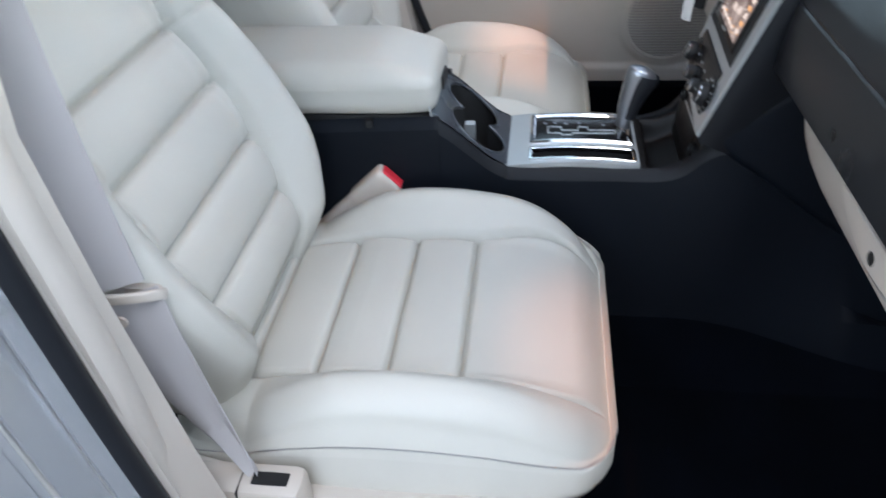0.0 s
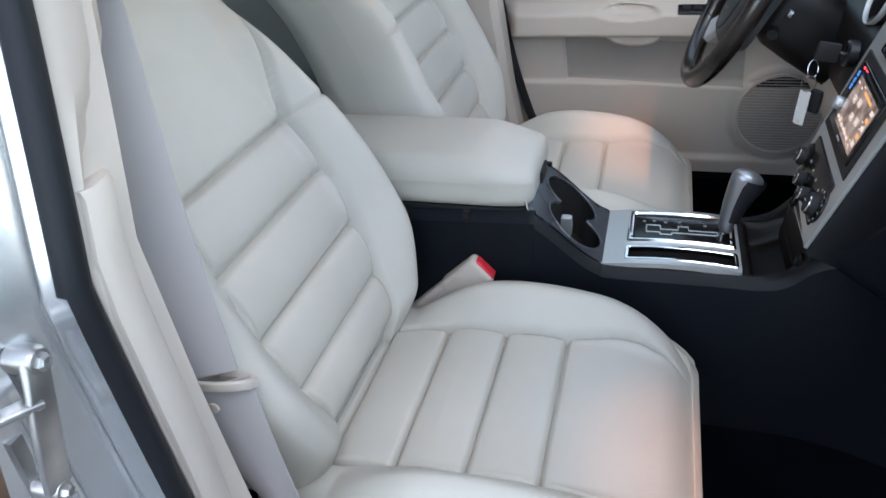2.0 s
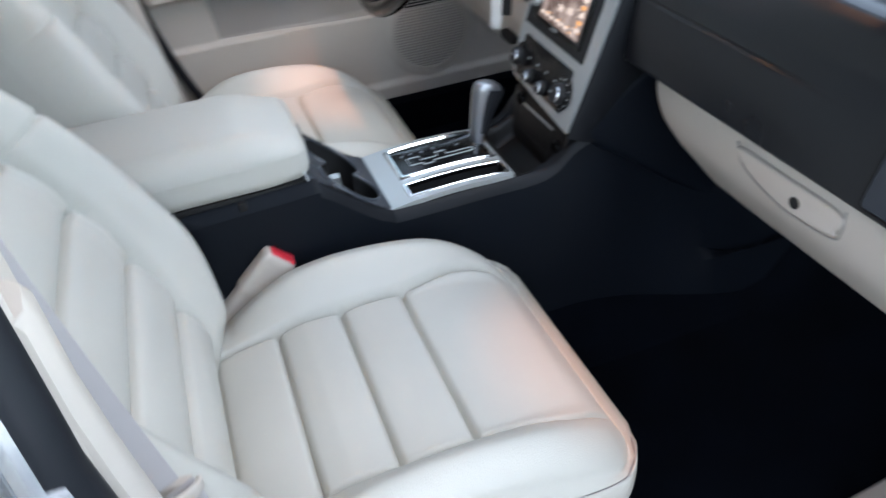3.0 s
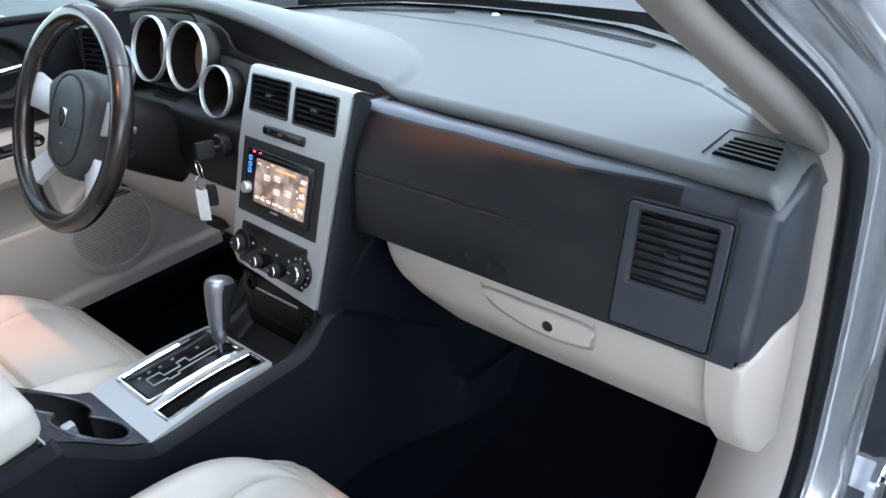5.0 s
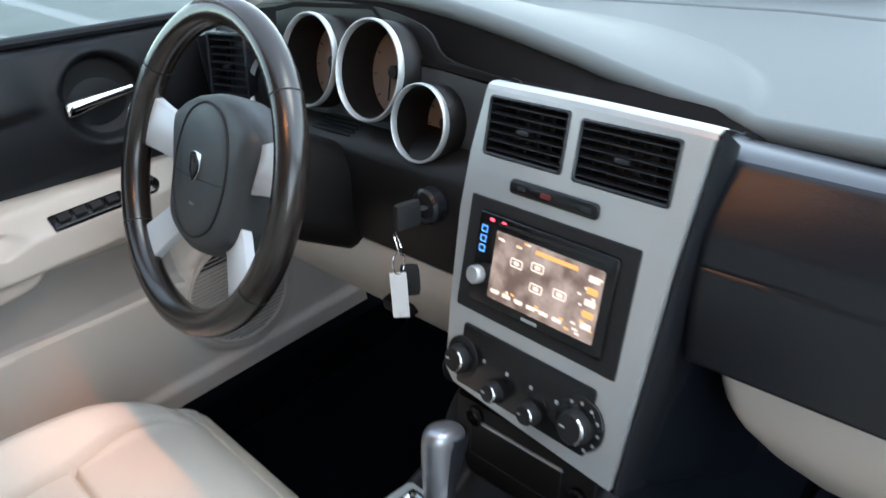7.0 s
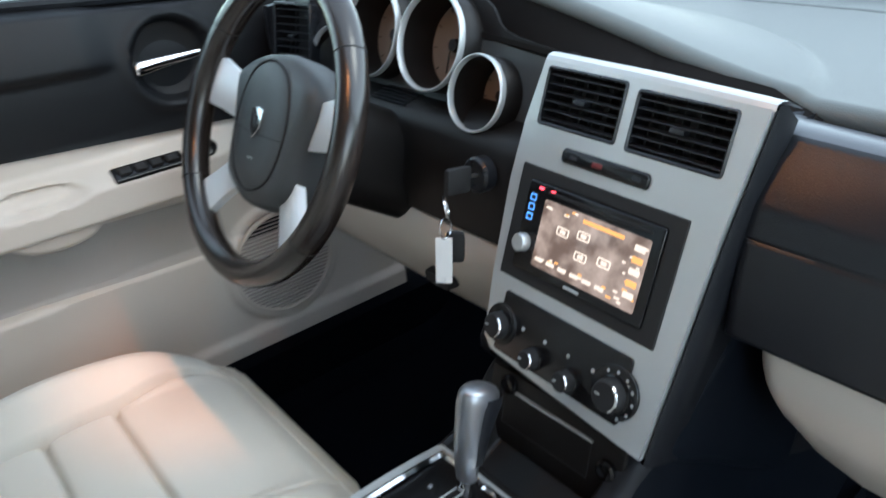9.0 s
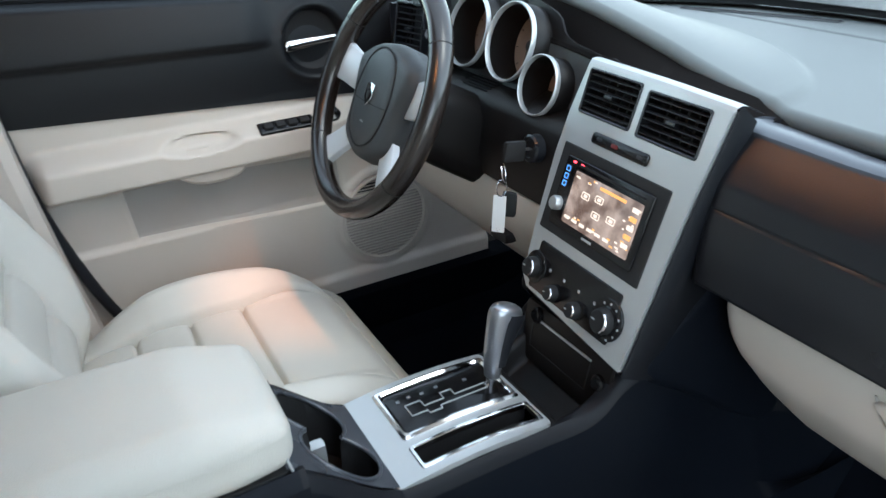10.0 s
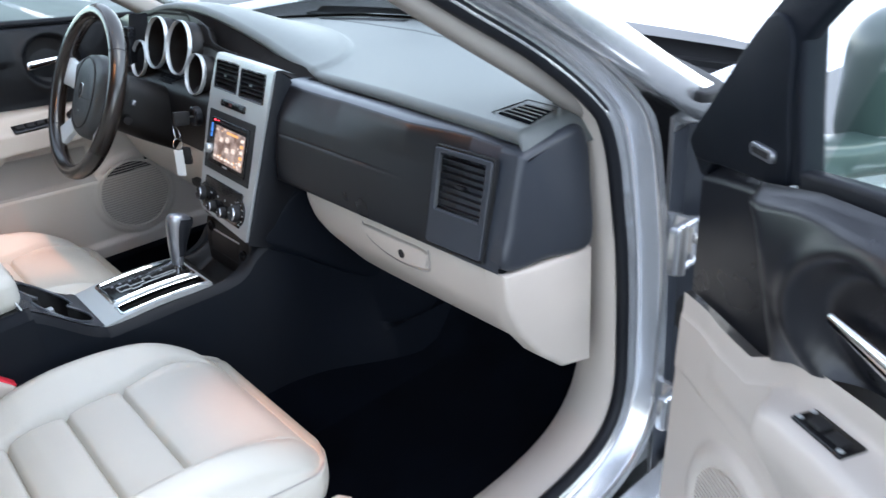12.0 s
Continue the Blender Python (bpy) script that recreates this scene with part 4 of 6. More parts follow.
part("top_pad", grid(pad_pt, [-0.704, -0.701, -0.697, -0.693] + list(np.linspace(-0.688, 0.72, 283)), [-1, -0.8, -0.6, -0.4, -0.2] + list(np.linspace(0, 1, 170))), SLATE, dash, "slate grey soft dash pad", smooth=60)
part("core", loft([[(0.745, y, 0.70), (0.745, y, min(top_z(0.745, y), 1.1) - 0.006)] for y in np.linspace(-0.66, 0.70, 60)], closed=False), MATTE, dash, "black dashboard core")


def lip(y):
    e, z = edge_x(y) + 0.012, top_z(edge_x(y) + 0.012, y)
    return [(e, y, z - 0.021), (e + 0.016, y, z - 0.026), (e + 0.028, y, z - 0.036), (e + 0.032, y, z - 0.070)]


part("brow_lip", loft([lip(y) for y in np.linspace(-0.686, -0.13, 50)], closed=False), FACE, dash, "recess under the pad, shade and warm reflection in its brown-black", smooth=60)


def hood_row(y):
    """From the top of the stack and of the gauges up to the underside of the pad."""
    ks = [-0.143, -0.10, 0.0, 0.07, 0.255, 0.335, 0.50, 0.62, 0.70]
    x = float(np.interp(y, ks, [0.664, 0.650, 0.642, 0.642, 0.660, 0.678, 0.676, 0.668, 0.660]))
    z = float(np.interp(y, ks, [0.936, 0.954, 0.965, 0.970, 0.976, 1.026, 1.022, 1.002, 0.985]))
    e = edge_x(y) + 0.004
    zt = top_z(edge_x(y) + 0.012, y) - 0.016
    zt = max(zt, z - 0.002)
    low = min(z, zt) - 0.014 * float(smoothstep(-0.143, -0.10, y))
    return [(x + 0.03, y, z - 0.03), (x, y, z - 0.004), (x + 0.002, y, z + 0.001), (x + (e - x) * 0.30, y, low + 0.004), (x + (e - x) * 0.62, y, low), (e, y, zt)]


part("hood_face", loft([hood_row(y) for y in np.linspace(-0.143, 0.70, 86)], closed=False), HOOD, dash, "face of the hood over the gauges, shade and warm reflection in its brown-black", smooth=35)
for sd in (-1, 1):
    edge = [(1.115 - 0.067 * t - 0.018 * t * t + 0.018 * t, sd * (0.098 + 0.267 * t)) for t in np.linspace(0, 1, 14)]
    vt = part("defroster_slot", loft([[(x - 0.008, y, top_z(x - 0.008, y) + 0.0005), (x - 0.007, y, top_z(x, y) + 0.0022), (x + 0.007, y, top_z(x, y) + 0.0022), (x + 0.008, y, top_z(x + 0.008, y) + 0.0005)] for x, y in edge], closed=False), PAD_DARK, dash, "dull grey defroster slot")
    for k in (-0.004, 0.0, 0.004):
        part("slot_line", tube([(x + k, y, top_z(x, y) + 0.0022) for x, y in edge], 0.0008, 5), MATTE, vt)
part("corner_panel", loft([[(x, y, top_z(x, y) + z) for x, y in inset(dense2([(0.905, -0.535), (0.985, -0.552), (0.900, -0.612), (0.812, -0.644)], 6), g)] for z, g in ((-0.001, 0.0), (0.0016, 0.0008), (0.0018, 0.004))], ends=(False, True)), PAD_DARK, dash, "dull grey corner panel")
part("light_sensor", moved(revolve([(0.014, 0), (0.014, 0.002), (0.009, 0.006), (0, 0.0075)], 20), Matrix.Translation((1.135, 0.008, 0.955))), CHROME, dash, "small bright light sensor")

# triangular side defroster on the passenger corner
DVZ = top_z(0.72, -0.64) + 0.0008
dvo = np.array([(0.762, -0.611), (0.757, -0.664), (0.692, -0.677), (0.704, -0.607)])
dv = part("side_defroster", slab(dvo, -0.006, 0.0006, 0.0003), CARPET, dash, "dark slatted side defroster", m=Matrix.Translation((0, 0, DVZ)))
part("outline", tube([(p[0], p[1], 0.0006) for p in dense(np.array([(0.700, -0.598), (0.777, -0.597), (0.770, -0.672)]), 6)[:12]], 0.0010, 5), MATTE, dv)
for i in range(5):
    k = (i + 0.5) / 5
    p, q = dvo[3] + (dvo[0] - dvo[3]) * k, dvo[2] + (dvo[1] - dvo[2]) * k
    part("slat", tube([(p[0], p[1], 0.0016), ((p[0] + q[0]) / 2, (p[1] + q[1]) / 2, 0.0018), (q[0], q[1], 0.0016)], 0.0010, 6), SLATE, dv)

# upper glove panel with its ledge
UP = curve_pts([(0.745, 0.900), (0.722, 0.922), (0.702, 0.934), (0.685, 0.939), (0.673, 0.936), (0.668, 0.928), (0.659, 0.908), (0.650, 0.885)], 4)


def upper_section(y):
    dx = float(np.interp(y, [-0.70, -0.60, -0.30, -0.14], [-0.012, -0.014, -0.034, -0.046]))
    dz = float(np.interp(y, [-0.70, -0.60, -0.25, -0.12], [-0.020, -0.010, -0.002, 0.006]))
    over = float(np.interp(y, [-0.70, -0.56, -0.48, -0.30], [0.0, -0.004, -0.013, 0.0]))
    P = [(x + dx * min(1.0, max(0.0, (0.735 - x) / 0.085)) + over * min(1.0, max(0.0, (0.71 - x) / 0.03)) * min(1.0, (z - 0.885) / 0.04), z + dz) for x, z in UP]
    low_x, low_z = float(np.interp(y, [-0.69, -0.14], [0.606, 0.584])), float(np.interp(y, [-0.69, -0.14], [0.760, 0.777]))
    top_x = 0.650 + dx
    for t in np.linspace(0.03, 1, 70):
        z = 0.885 + dz + (low_z - 0.885 - dz) * t
        x = top_x + (low_x - top_x) * t - 0.004 * math.sin(t * math.pi)
        x += 0.0016 * float(bell(z, 0.862 + 0.045 * (y + 0.15), 0.0016)) * float(smoothstep(-0.50, -0.40, y))
        P.append((x, z))
    x, z = P[-1]
    P += [(x + 0.003, z - 0.004), (x + 0.03, z - 0.003), (x + 0.06, z)]
    return P


def panel_rows(pick, start=-0.692):
    rows = [[(x, y, z) for x, z in upper_section(y)[pick]] for y in np.linspace(start, -0.142, 62)]
    out = 0.010 if pick.start == 0 else 0.0
    for y, back in ((-0.1385, 0.002), (-0.1370, 0.007), (-0.1370, 0.06)):
        rows.append([(x + back * (1 - 80 * out), y + out, z + 0.2 * out) for x, z in upper_section(-0.142)[pick]])
    return rows


# the ledge's bright sheen is painted by its own lighter grey
part("ledge", loft(panel_rows(slice(0, 17)), closed=False), LEDGE, dash, "smooth ledge above the glove panel, sky sheen in its grey", smooth=50)
part("glove_panel", loft(panel_rows(slice(16, None), -0.600), closed=False), BLACK, dash, "black upper glove panel with a fine seam", smooth=50)
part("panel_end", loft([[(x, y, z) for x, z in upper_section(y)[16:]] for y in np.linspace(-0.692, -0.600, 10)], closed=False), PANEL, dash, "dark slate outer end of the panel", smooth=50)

# lower glovebox
LOW = curve_pts([(0.66, 0.765), (0.634, 0.746), (0.622, 0.738), (0.620, 0.712), (0.626, 0.680), (0.641, 0.652), (0.672, 0.615), (0.715, 0.570), (0.765, 0.535)], 4)


def low_section(y):
    k = float(np.interp(y, [-0.30, -0.235, -0.195, -0.172, -0.158, -0.150, -0.146], [1.0, 0.99, 0.92, 0.80, 0.62, 0.40, 0.06]))
    return [(0.009 * min(1.0, max(0.0, (z - 0.60) / 0.09)) + (0.655 + (x - 0.655) * (0.55 + 0.45 * min(1, k * 1.4)) if x < 0.655 else x), 0.748 + (z - 0.748) * k) for x, z in LOW]


part("glovebox_door", loft([[(x, y, z) for x, z in low_section(y)] for y in np.concatenate([np.linspace(-0.690, -0.31, 20), np.linspace(-0.30, -0.146, 30)])], closed=False), BEIGE, dash, "beige glovebox door", smooth=50)
gm = axes((0.6285, 0, 0), (0, -1, 0), (0.0, 0, 1), (-1, 0, 0))
part("glovebox_handle", slab(curve_pts([(0.345, 0.727), (0.42, 0.728), (0.51, 0.727), (0.512, 0.705), (0.506, 0.696), (0.45, 0.690), (0.40, 0.695), (0.362, 0.708)], 5, closed=True), -0.004, 0.0062, 0.003), BEIGE, dash, "beige glovebox release handle", m=gm)
# raised taupe line that draws the shade in the gap round the handle
part("handle_gap", tube([(p[0], p[1], 0.0012) for p in curve_pts([(0.340, 0.731), (0.355, 0.705), (0.40, 0.690), (0.45, 0.685), (0.508, 0.691), (0.517, 0.705), (0.516, 0.731)], 6)], 0.0013, 6, up=(0, 0, 1)), BEIGE_DIM, dash, "thin taupe line drawn as the shadow gap of the handle", m=gm)
part("glovebox_lock", revolve([(0.0078, -0.002), (0.0078, 0.0022), (0.0066, 0.0028), (0.0060, 0.0019), (0, 0.0019)], 20), MATTE, dash, "dark lock barrel", m=gm @ Matrix.Translation((0.451, 0.706, 0.0045)))

# passenger end of the dash
em = axes((0, -0.692, 0), (1, 0, 0), (0, 0, 1), (0, -1, 0))
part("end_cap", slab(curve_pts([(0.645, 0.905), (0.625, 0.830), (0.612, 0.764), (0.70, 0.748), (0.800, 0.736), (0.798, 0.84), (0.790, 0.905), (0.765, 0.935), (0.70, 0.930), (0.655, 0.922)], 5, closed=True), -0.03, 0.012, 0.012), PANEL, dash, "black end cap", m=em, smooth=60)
part("lower_end", slab(np.array([(0.609, 0.757), (0.617, 0.700), (0.640, 0.645), (0.685, 0.585), (0.735, 0.540), (0.804, 0.520), (0.804, 0.731), (0.70, 0.744)]), -0.03, 0.010, 0.010), BEIGE, dash, "beige lower end panel", m=em, smooth=60)

# passenger vent panel, lying on the glove panel
vy, vz = Vector((0.03, -1.0, -0.02)).normalized(), Vector((0.235, 0, 0.972)).normalized()
vm = axes((0.6150, -0.609, 0.841), vy, vz, vy.cross(vz))


def vent(parent, m, w, h, slats, vanes, name="air_vent", frame_mat=None, bar=0.006):
    v = part(name, ring_frame(dense(rrect(w, h, 0.004, 3), 2), dense(rrect(w - 2 * bar, h - 2 * bar, 0.003, 3), 2), -0.02, 0.003, 0.0015), frame_mat or BLACK, parent, "black slatted air vent", m=m)
    part("duct", join(bevel_box(w - 2 * bar + 0.004, h - 2 * bar + 0.004, 0.002, (0, 0, -0.030), 0.001)), MATTE, v)
    for i in range(slats):
        yy = -(h / 2 - bar) + (i + 0.5) * (h - 2 * bar) / slats
        part("slat", moved(box(w - 2 * bar, 0.0018, 0.008, (0, 0, 0), 0.0008, 0.05), Matrix.Translation((0, yy, -0.003)) @ Matrix.Rotation(radians(14), 4, "X")), SLAT, v)
    for i in range(vanes):
        xx = -(w / 2 - bar) + (i + 0.5) * (w - 2 * bar) / vanes
        part("vane", box(0.0016, h - 2 * bar, 0.012, (xx, 0, -0.018), 0.0005, 0.05), MATTE, v)
    part("tab", box(0.016, 0.006, 0.010, (0, 0, 0.0), 0.002), BLACK, v)
    return v


part("vent_panel", ring_frame(dense(rrect(0.112, 0.142, 0.005, 4), 2), dense(at2(rrect(0.088, 0.082, 0.003, 4), 0, 0.022), 2), -0.008, 0.003, 0.0015), PANEL, dash, "black vent surround", m=vm)
part("vent_lip", ring_frame(dense(rrect(0.119, 0.149, 0.006, 4), 2), dense(rrect(0.115, 0.145, 0.006, 4), 2), -0.008, 0.0008, 0.0004), MATTE, dash, m=vm)
vent(dash, vm @ Matrix.Translation((0, 0.022, -0.002)), 0.090, 0.084, 8, 9, bar=0.003)

# ---- centre stack ----
LAT = Vector((0.043, 0.999, 0.004)).normalized()
UPV = Vector((0.328, -0.017, 0.944))
UPV = (UPV - LAT * UPV.dot(LAT)).normalized()
# local x runs to the car's right, so that the panel reads upright from the seats
SM = axes((0.567, 0.0, 0.815), -LAT, UPV, (-LAT).cross(UPV))
stack = part("stack_panel", pierced(curve_pts([(-0.104, 0.164), (-0.114, 0.100), (-0.117, 0.04), (-0.112, -0.06), (-0.104, -0.135), (-0.090, -0.147), (0.0, -0.153), (0.118, -0.160), (0.124, -0.06), (0.130, 0.05), (0.140, 0.160), (0.02, 0.163)], 1, closed=True),
    [at2(rrect(0.101, 0.058, 0.003, 2), -0.0465, 0.130), at2(rrect(0.101, 0.056, 0.003, 2), 0.0660, 0.127), at2(rrect(0.203, 0.120, 0.003, 2), 0, 0)], -0.012, 0.002), SILVER, dash, "satin silver centre stack panel", m=SM, smooth=30)
part("airbag_mark", slab(at2(rrect(0.050, 0.010, 0.003, 2), -0.008, -0.046), -0.001, 0.0005, 0.0004), BLACK, dash, m=vm)
part("vent_plate", slab(at2(rrect(0.108, 0.050, 0.003, 2), 0, -0.045), -0.006, -0.001, 0.001), PANEL, dash, m=vm)
part("stack_brow", loft([[(x, y + 0.000, 0.0018), (x, y + 0.005, 0.0005), (x, y + 0.0085, -0.005), (x, y + 0.0095, -0.014), (x, y + 0.006, -0.040)] for x, y in [(x, float(np.interp(x, [-0.104, 0.02, 0.136, 0.144], [0.1635, 0.1625, 0.1595, 0.1590]))) for x in np.linspace(-0.104, 0.1425, 12)]], closed=False), SILVER, dash, "silver top edge of the stack", m=SM)
out2 = [(-0.106, 0.166), (-0.117, 0.10), (-0.120, 0.04), (-0.115, -0.06), (-0.107, -0.137), (-0.09, -0.150), (0.0, -0.156), (0.121, -0.163), (0.127, -0.06), (0.133, 0.05), (0.143, 0.163), (0.02, 0.166)]
part("stack_body", loft([lay(out2, -0.002), lay(inset(out2, -0.004), -0.006), [(min(x, 0.146), min(y, 0.156), -0.03) for x, y in inset(out2, -0.006)], [(min(x, 0.126), min(y, 0.138), -0.05) for x, y in inset(out2, -0.006)], [(min(x, 0.105), min(y, 0.128), -0.16) for x, y in inset(out2, -0.006)]]), EDGE, dash, "dark grey cheeks of the centre stack", m=SM, smooth=50)
vent(dash, SM @ Matrix.Translation((-0.0465, 0.130, 0.001)), 0.1015, 0.0585, 6, 6, bar=0.0035)
vent(dash, SM @ Matrix.Translation((0.0660, 0.127, 0.001)), 0.1015, 0.0565, 6, 6, bar=0.0035)
bt = part("switch_strip", slab(at2(rrect(0.105, 0.015, 0.005, 4), 0, 0.079), 0.0, 0.006, 0.003), GLOSS, dash, "gloss black switch strip", m=SM)
part("hazard_mark", slab(at2(rrect(0.012, 0.005, 0.001, 2), -0.006, 0.079), 0.006, 0.0066, 0.0002), DIMRED, bt, "dull red hazard mark")
for dx in (-0.036, 0.040):
    part("switch_mark", slab(at2(rrect(0.010, 0.004, 0.001, 2), dx, 0.079), 0.006, 0.0065, 0.0002), SLAT, bt)

# radio
rad = thing("car_radio", "black double-height touchscreen radio with glowing orange screen", "radio", m=SM)
part("surround", ring_frame(dense(rrect(0.203, 0.120, 0.002, 3), 2), dense(rrect(0.168, 0.094, 0.003, 3), 2), -0.01, 0.0035, 0.001), MATTE, rad, "matte black radio surround")
part("face", slab(at2(rrect(0.168, 0.094, 0.003, 3), 0, 0), -0.006, 0.006, 0.002), GLOSS, rad)


def screen_mat():
    m = bpy.data.materials.new("lit_touchscreen")
    m.use_nodes = True
    nt = m.node_tree
    b = nt.nodes["Principled BSDF"]
    tc = nt.nodes.new("ShaderNodeTexCoord")
    n1 = nt.nodes.new("ShaderNodeTexNoise")
    n1.inputs["Scale"].default_value, n1.inputs["Detail"].default_value = 45.0, 4.0
    rp = nt.nodes.new("ShaderNodeValToRGB")
    rp.color_ramp.elements[0].position, rp.color_ramp.elements[0].color = 0.38, (0.20, 0.125, 0.10, 1)
    rp.color_ramp.elements[1].position, rp.color_ramp.elements[1].color = 0.75, (0.72, 0.54, 0.47, 1)
    nt.links.new(tc.outputs["Object"], n1.inputs["Vector"])
    nt.links.new(n1.outputs["Fac"], rp.inputs[0])
    b.inputs["Base Color"].default_value = (0.02, 0.02, 0.02, 1)
    b.inputs["Roughness"].default_value = 0.12
    nt.links.new(rp.outputs[0], b.inputs["Emission Color"])
    b.inputs["Emission Strength"].default_value = 0.17
    return m


SCREEN = screen_mat()
WARM = emit_mat("warm_white_icon", (1.0, 0.80, 0.68), 0.24)
ORANGE = emit_mat("orange_icon", (1.0, 0.45, 0.14), 0.26)
scr = part("screen", slab(at2(rrect(0.131, 0.069, 0.002, 2), 0.008, -0.002), 0.006, 0.0068, 0.0004), SCREEN, rad, "glowing orange touchscreen")
for cx, cy in ((-0.026, 0.008), (0.0, 0.012), (0.002, -0.008), (0.030, -0.004)):
    part("icon", ring_frame(dense(at2(rrect(0.016, 0.009, 0.002, 2), cx, cy), 1), dense(at2(rrect(0.013, 0.006, 0.001, 2), cx, cy), 1), 0.0066, 0.0073, 0.0002), WARM, scr)
    part("icon_core", slab(at2(rrect(0.007, 0.004, 0.001, 2), cx, cy), 0.0066, 0.0073, 0.0002), WARM, scr)
for i in range(5):
    part("icon_bar", slab(at2(rrect(0.012, 0.006, 0.001, 2), 0.064, 0.022 - 0.011 * i), 0.0066, 0.0073, 0.0002), ORANGE if i % 2 else WARM, scr)
for i in range(6):
    part("icon_bar", slab(at2(rrect(0.011, 0.004, 0.001, 2), -0.048 + 0.016 * i, -0.028), 0.0066, 0.0073, 0.0002), WARM, scr)
part("icon_bar", slab(at2(rrect(0.05, 0.004, 0.001, 2), 0.02, 0.026), 0.0066, 0.0073, 0.0002), ORANGE, scr)
# small icons, with lit bars painting the reflection along the screen's edges
rnd = random.Random(4)
for i in range(26):
    bxp, byp = (-0.052 + 0.116 * rnd.random(), -0.0225 - 0.011 * rnd.random()) if i < 12 else (0.050 + 0.022 * rnd.random(), -0.030 + 0.056 * rnd.random()) if i < 20 else (-0.052 + 0.09 * rnd.random(), 0.024 + 0.006 * rnd.random())
    part("icon_and_glare_dot", slab(at2(rrect(0.003 + 0.004 * rnd.random(), 0.0022, 0.0006, 2), bxp, byp), 0.0066, 0.0072, 0.0002), ORANGE if rnd.random() < 0.3 else WARM, scr)
part("disc_slot", bevel_box(0.128, 0.003, 0.001, (0.008, 0.0395, 0.0062), 0.001), MATTE, rad, "thin disc slot")
for i, cy in enumerate((0.030, 0.020, 0.010)):
    part("side_button", slab(at2(rrect(0.010, 0.0085, 0.001, 2), -0.0735, cy), 0.006, 0.0070, 0.0004), MATTE, rad)
    part("blue_mark", ring_frame(dense(at2(rrect(0.008, 0.007, 0.001, 2), -0.0735, cy), 1), dense(at2(rrect(0.006, 0.005, 0.001, 2), -0.0735, cy), 1), 0.0068, 0.0074, 0.0002), GLOW_BLUE, rad, "blue lit button outline")
for cx in (-0.066, -0.050):
    part("red_mark", slab(at2(rrect(0.006, 0.003, 0.001, 2), cx, 0.041), 0.006, 0.0066, 0.0002), GLOW_RED, rad, "red lit mark")
part("volume_knob", moved(revolve([(0.0095, 0.0), (0.0095, 0.008), (0.008, 0.010), (0, 0.0105)], 24), Matrix.Translation((-0.0735, -0.018, 0.006))), SILVER, rad, "small silver volume knob")
part("name_mark", slab(at2(rrect(0.020, 0.003, 0.001, 2), 0.0, -0.0425), 0.006, 0.0065, 0.0002), SILVER, rad)

# climate panel
cl = thing("climate_panel", "gloss black climate panel with four chrome-edged knobs", "climate control", m=SM)
part("plate", slab(rrect(0.172, 0.068, 0.004, 4), 0.0, 0.0045, 0.002), GLOSS, cl, m=Matrix.Translation((0.001, -0.109, 0)))
for cx, r in ((-0.080, 0.023), (0.076, 0.027)):
    part("lobe", slab(circle(r, 36, (cx, -0.113)), 0.0005, 0.0055, 0.002), GLOSS, cl)


def knob(cx, cy, r):
    k = part("knob", moved(revolve([(r, 0.004), (r, 0.012), (r * 0.92, 0.017), (r * 0.80, 0.019), (0, 0.019)], 28), Matrix.Translation((cx, cy, 0))), MATTE, cl, "black rotary knob")
    part("knob_rim", moved(revolve([(r * 1.16, 0.004), (r * 1.16, 0.0065), (r * 1.02, 0.0075), (r * 1.02, 0.004)], 28), Matrix.Translation((cx, cy, 0))), GLOSS, k)
    part("bright_arc", tube([(cx + r * 0.86 * math.cos(radians(a)), cy + r * 0.86 * math.sin(radians(a)), 0.0185) for a in range(-50, 66, 10)], r * 0.10, 6), CHROME, k, "bright curved edge")
    part("pointer", box(r * 0.35, 0.0016, 0.002, (cx - r * 0.45, cy, 0.0195), 0.0005), SILVER, k)


for cx, cy, r in ((-0.080, -0.114, 0.0145), (-0.026, -0.128, 0.0110), (0.023, -0.128, 0.0110), (0.076, -0.115, 0.0165)):
    knob(cx, cy, r)
for i in range(7):
    a = radians(-60 + 30 * i)
    part("dial_mark", slab(at2(rrect(0.003, 0.003, 0.001, 2), 0.076 + 0.0225 * math.cos(a), -0.115 + 0.0225 * math.sin(a)), 0.0055, 0.0060, 0.0002), SILVER, cl)
for i in range(4):
    part("button_mark", slab(at2(rrect(0.004, 0.004, 0.001, 2), -0.048 + 0.032 * i, -0.105), 0.0045, 0.0052, 0.0003), SILVER, cl)

# ---- instrument cluster ----
CN = Vector((-0.95, 0, 0.31)).normalized()
CU = Vector((0.31, 0, 0.95)).normalized()


def cl_m(y, z, x=0.62):
    x = x + (z - 0.95) * 0.326
    return axes((x, y, z), (0, -1, 0), CU, CN)


ic = thing("instrument_cluster", "black instrument cluster with four silver-ringed round gauges", "gauges")
CF = cl_m(0.352, 0.963, 0.632) @ Matrix.Translation((0, 0, -0.022))
GAUGES = ((-0.061, 0, 0.0585), (0.061, 0, 0.0585), (-0.155, -0.046, 0.0430), (0.155, -0.046, 0.0430))
part("cluster_face", pierced(curve_pts([(-0.30, -0.085), (-0.28, 0.045), (-0.16, 0.070), (0.0, 0.074), (0.11, 0.056), (0.150, 0.026), (0.225, 0.014), (0.266, 0.004), (0.266, -0.100)], 4, closed=True), [circle(r * 0.93, 40, (dx, dz)) for dx, dz, r in GAUGES], -0.004, 0.0), FACE, ic, m=CF, smooth=30)
V, F = grid(lambda a, b: (a, b, 0.003), np.linspace(-0.29, 0.252, 181), np.linspace(-0.094, 0.012, 37))
V = np.array(V)
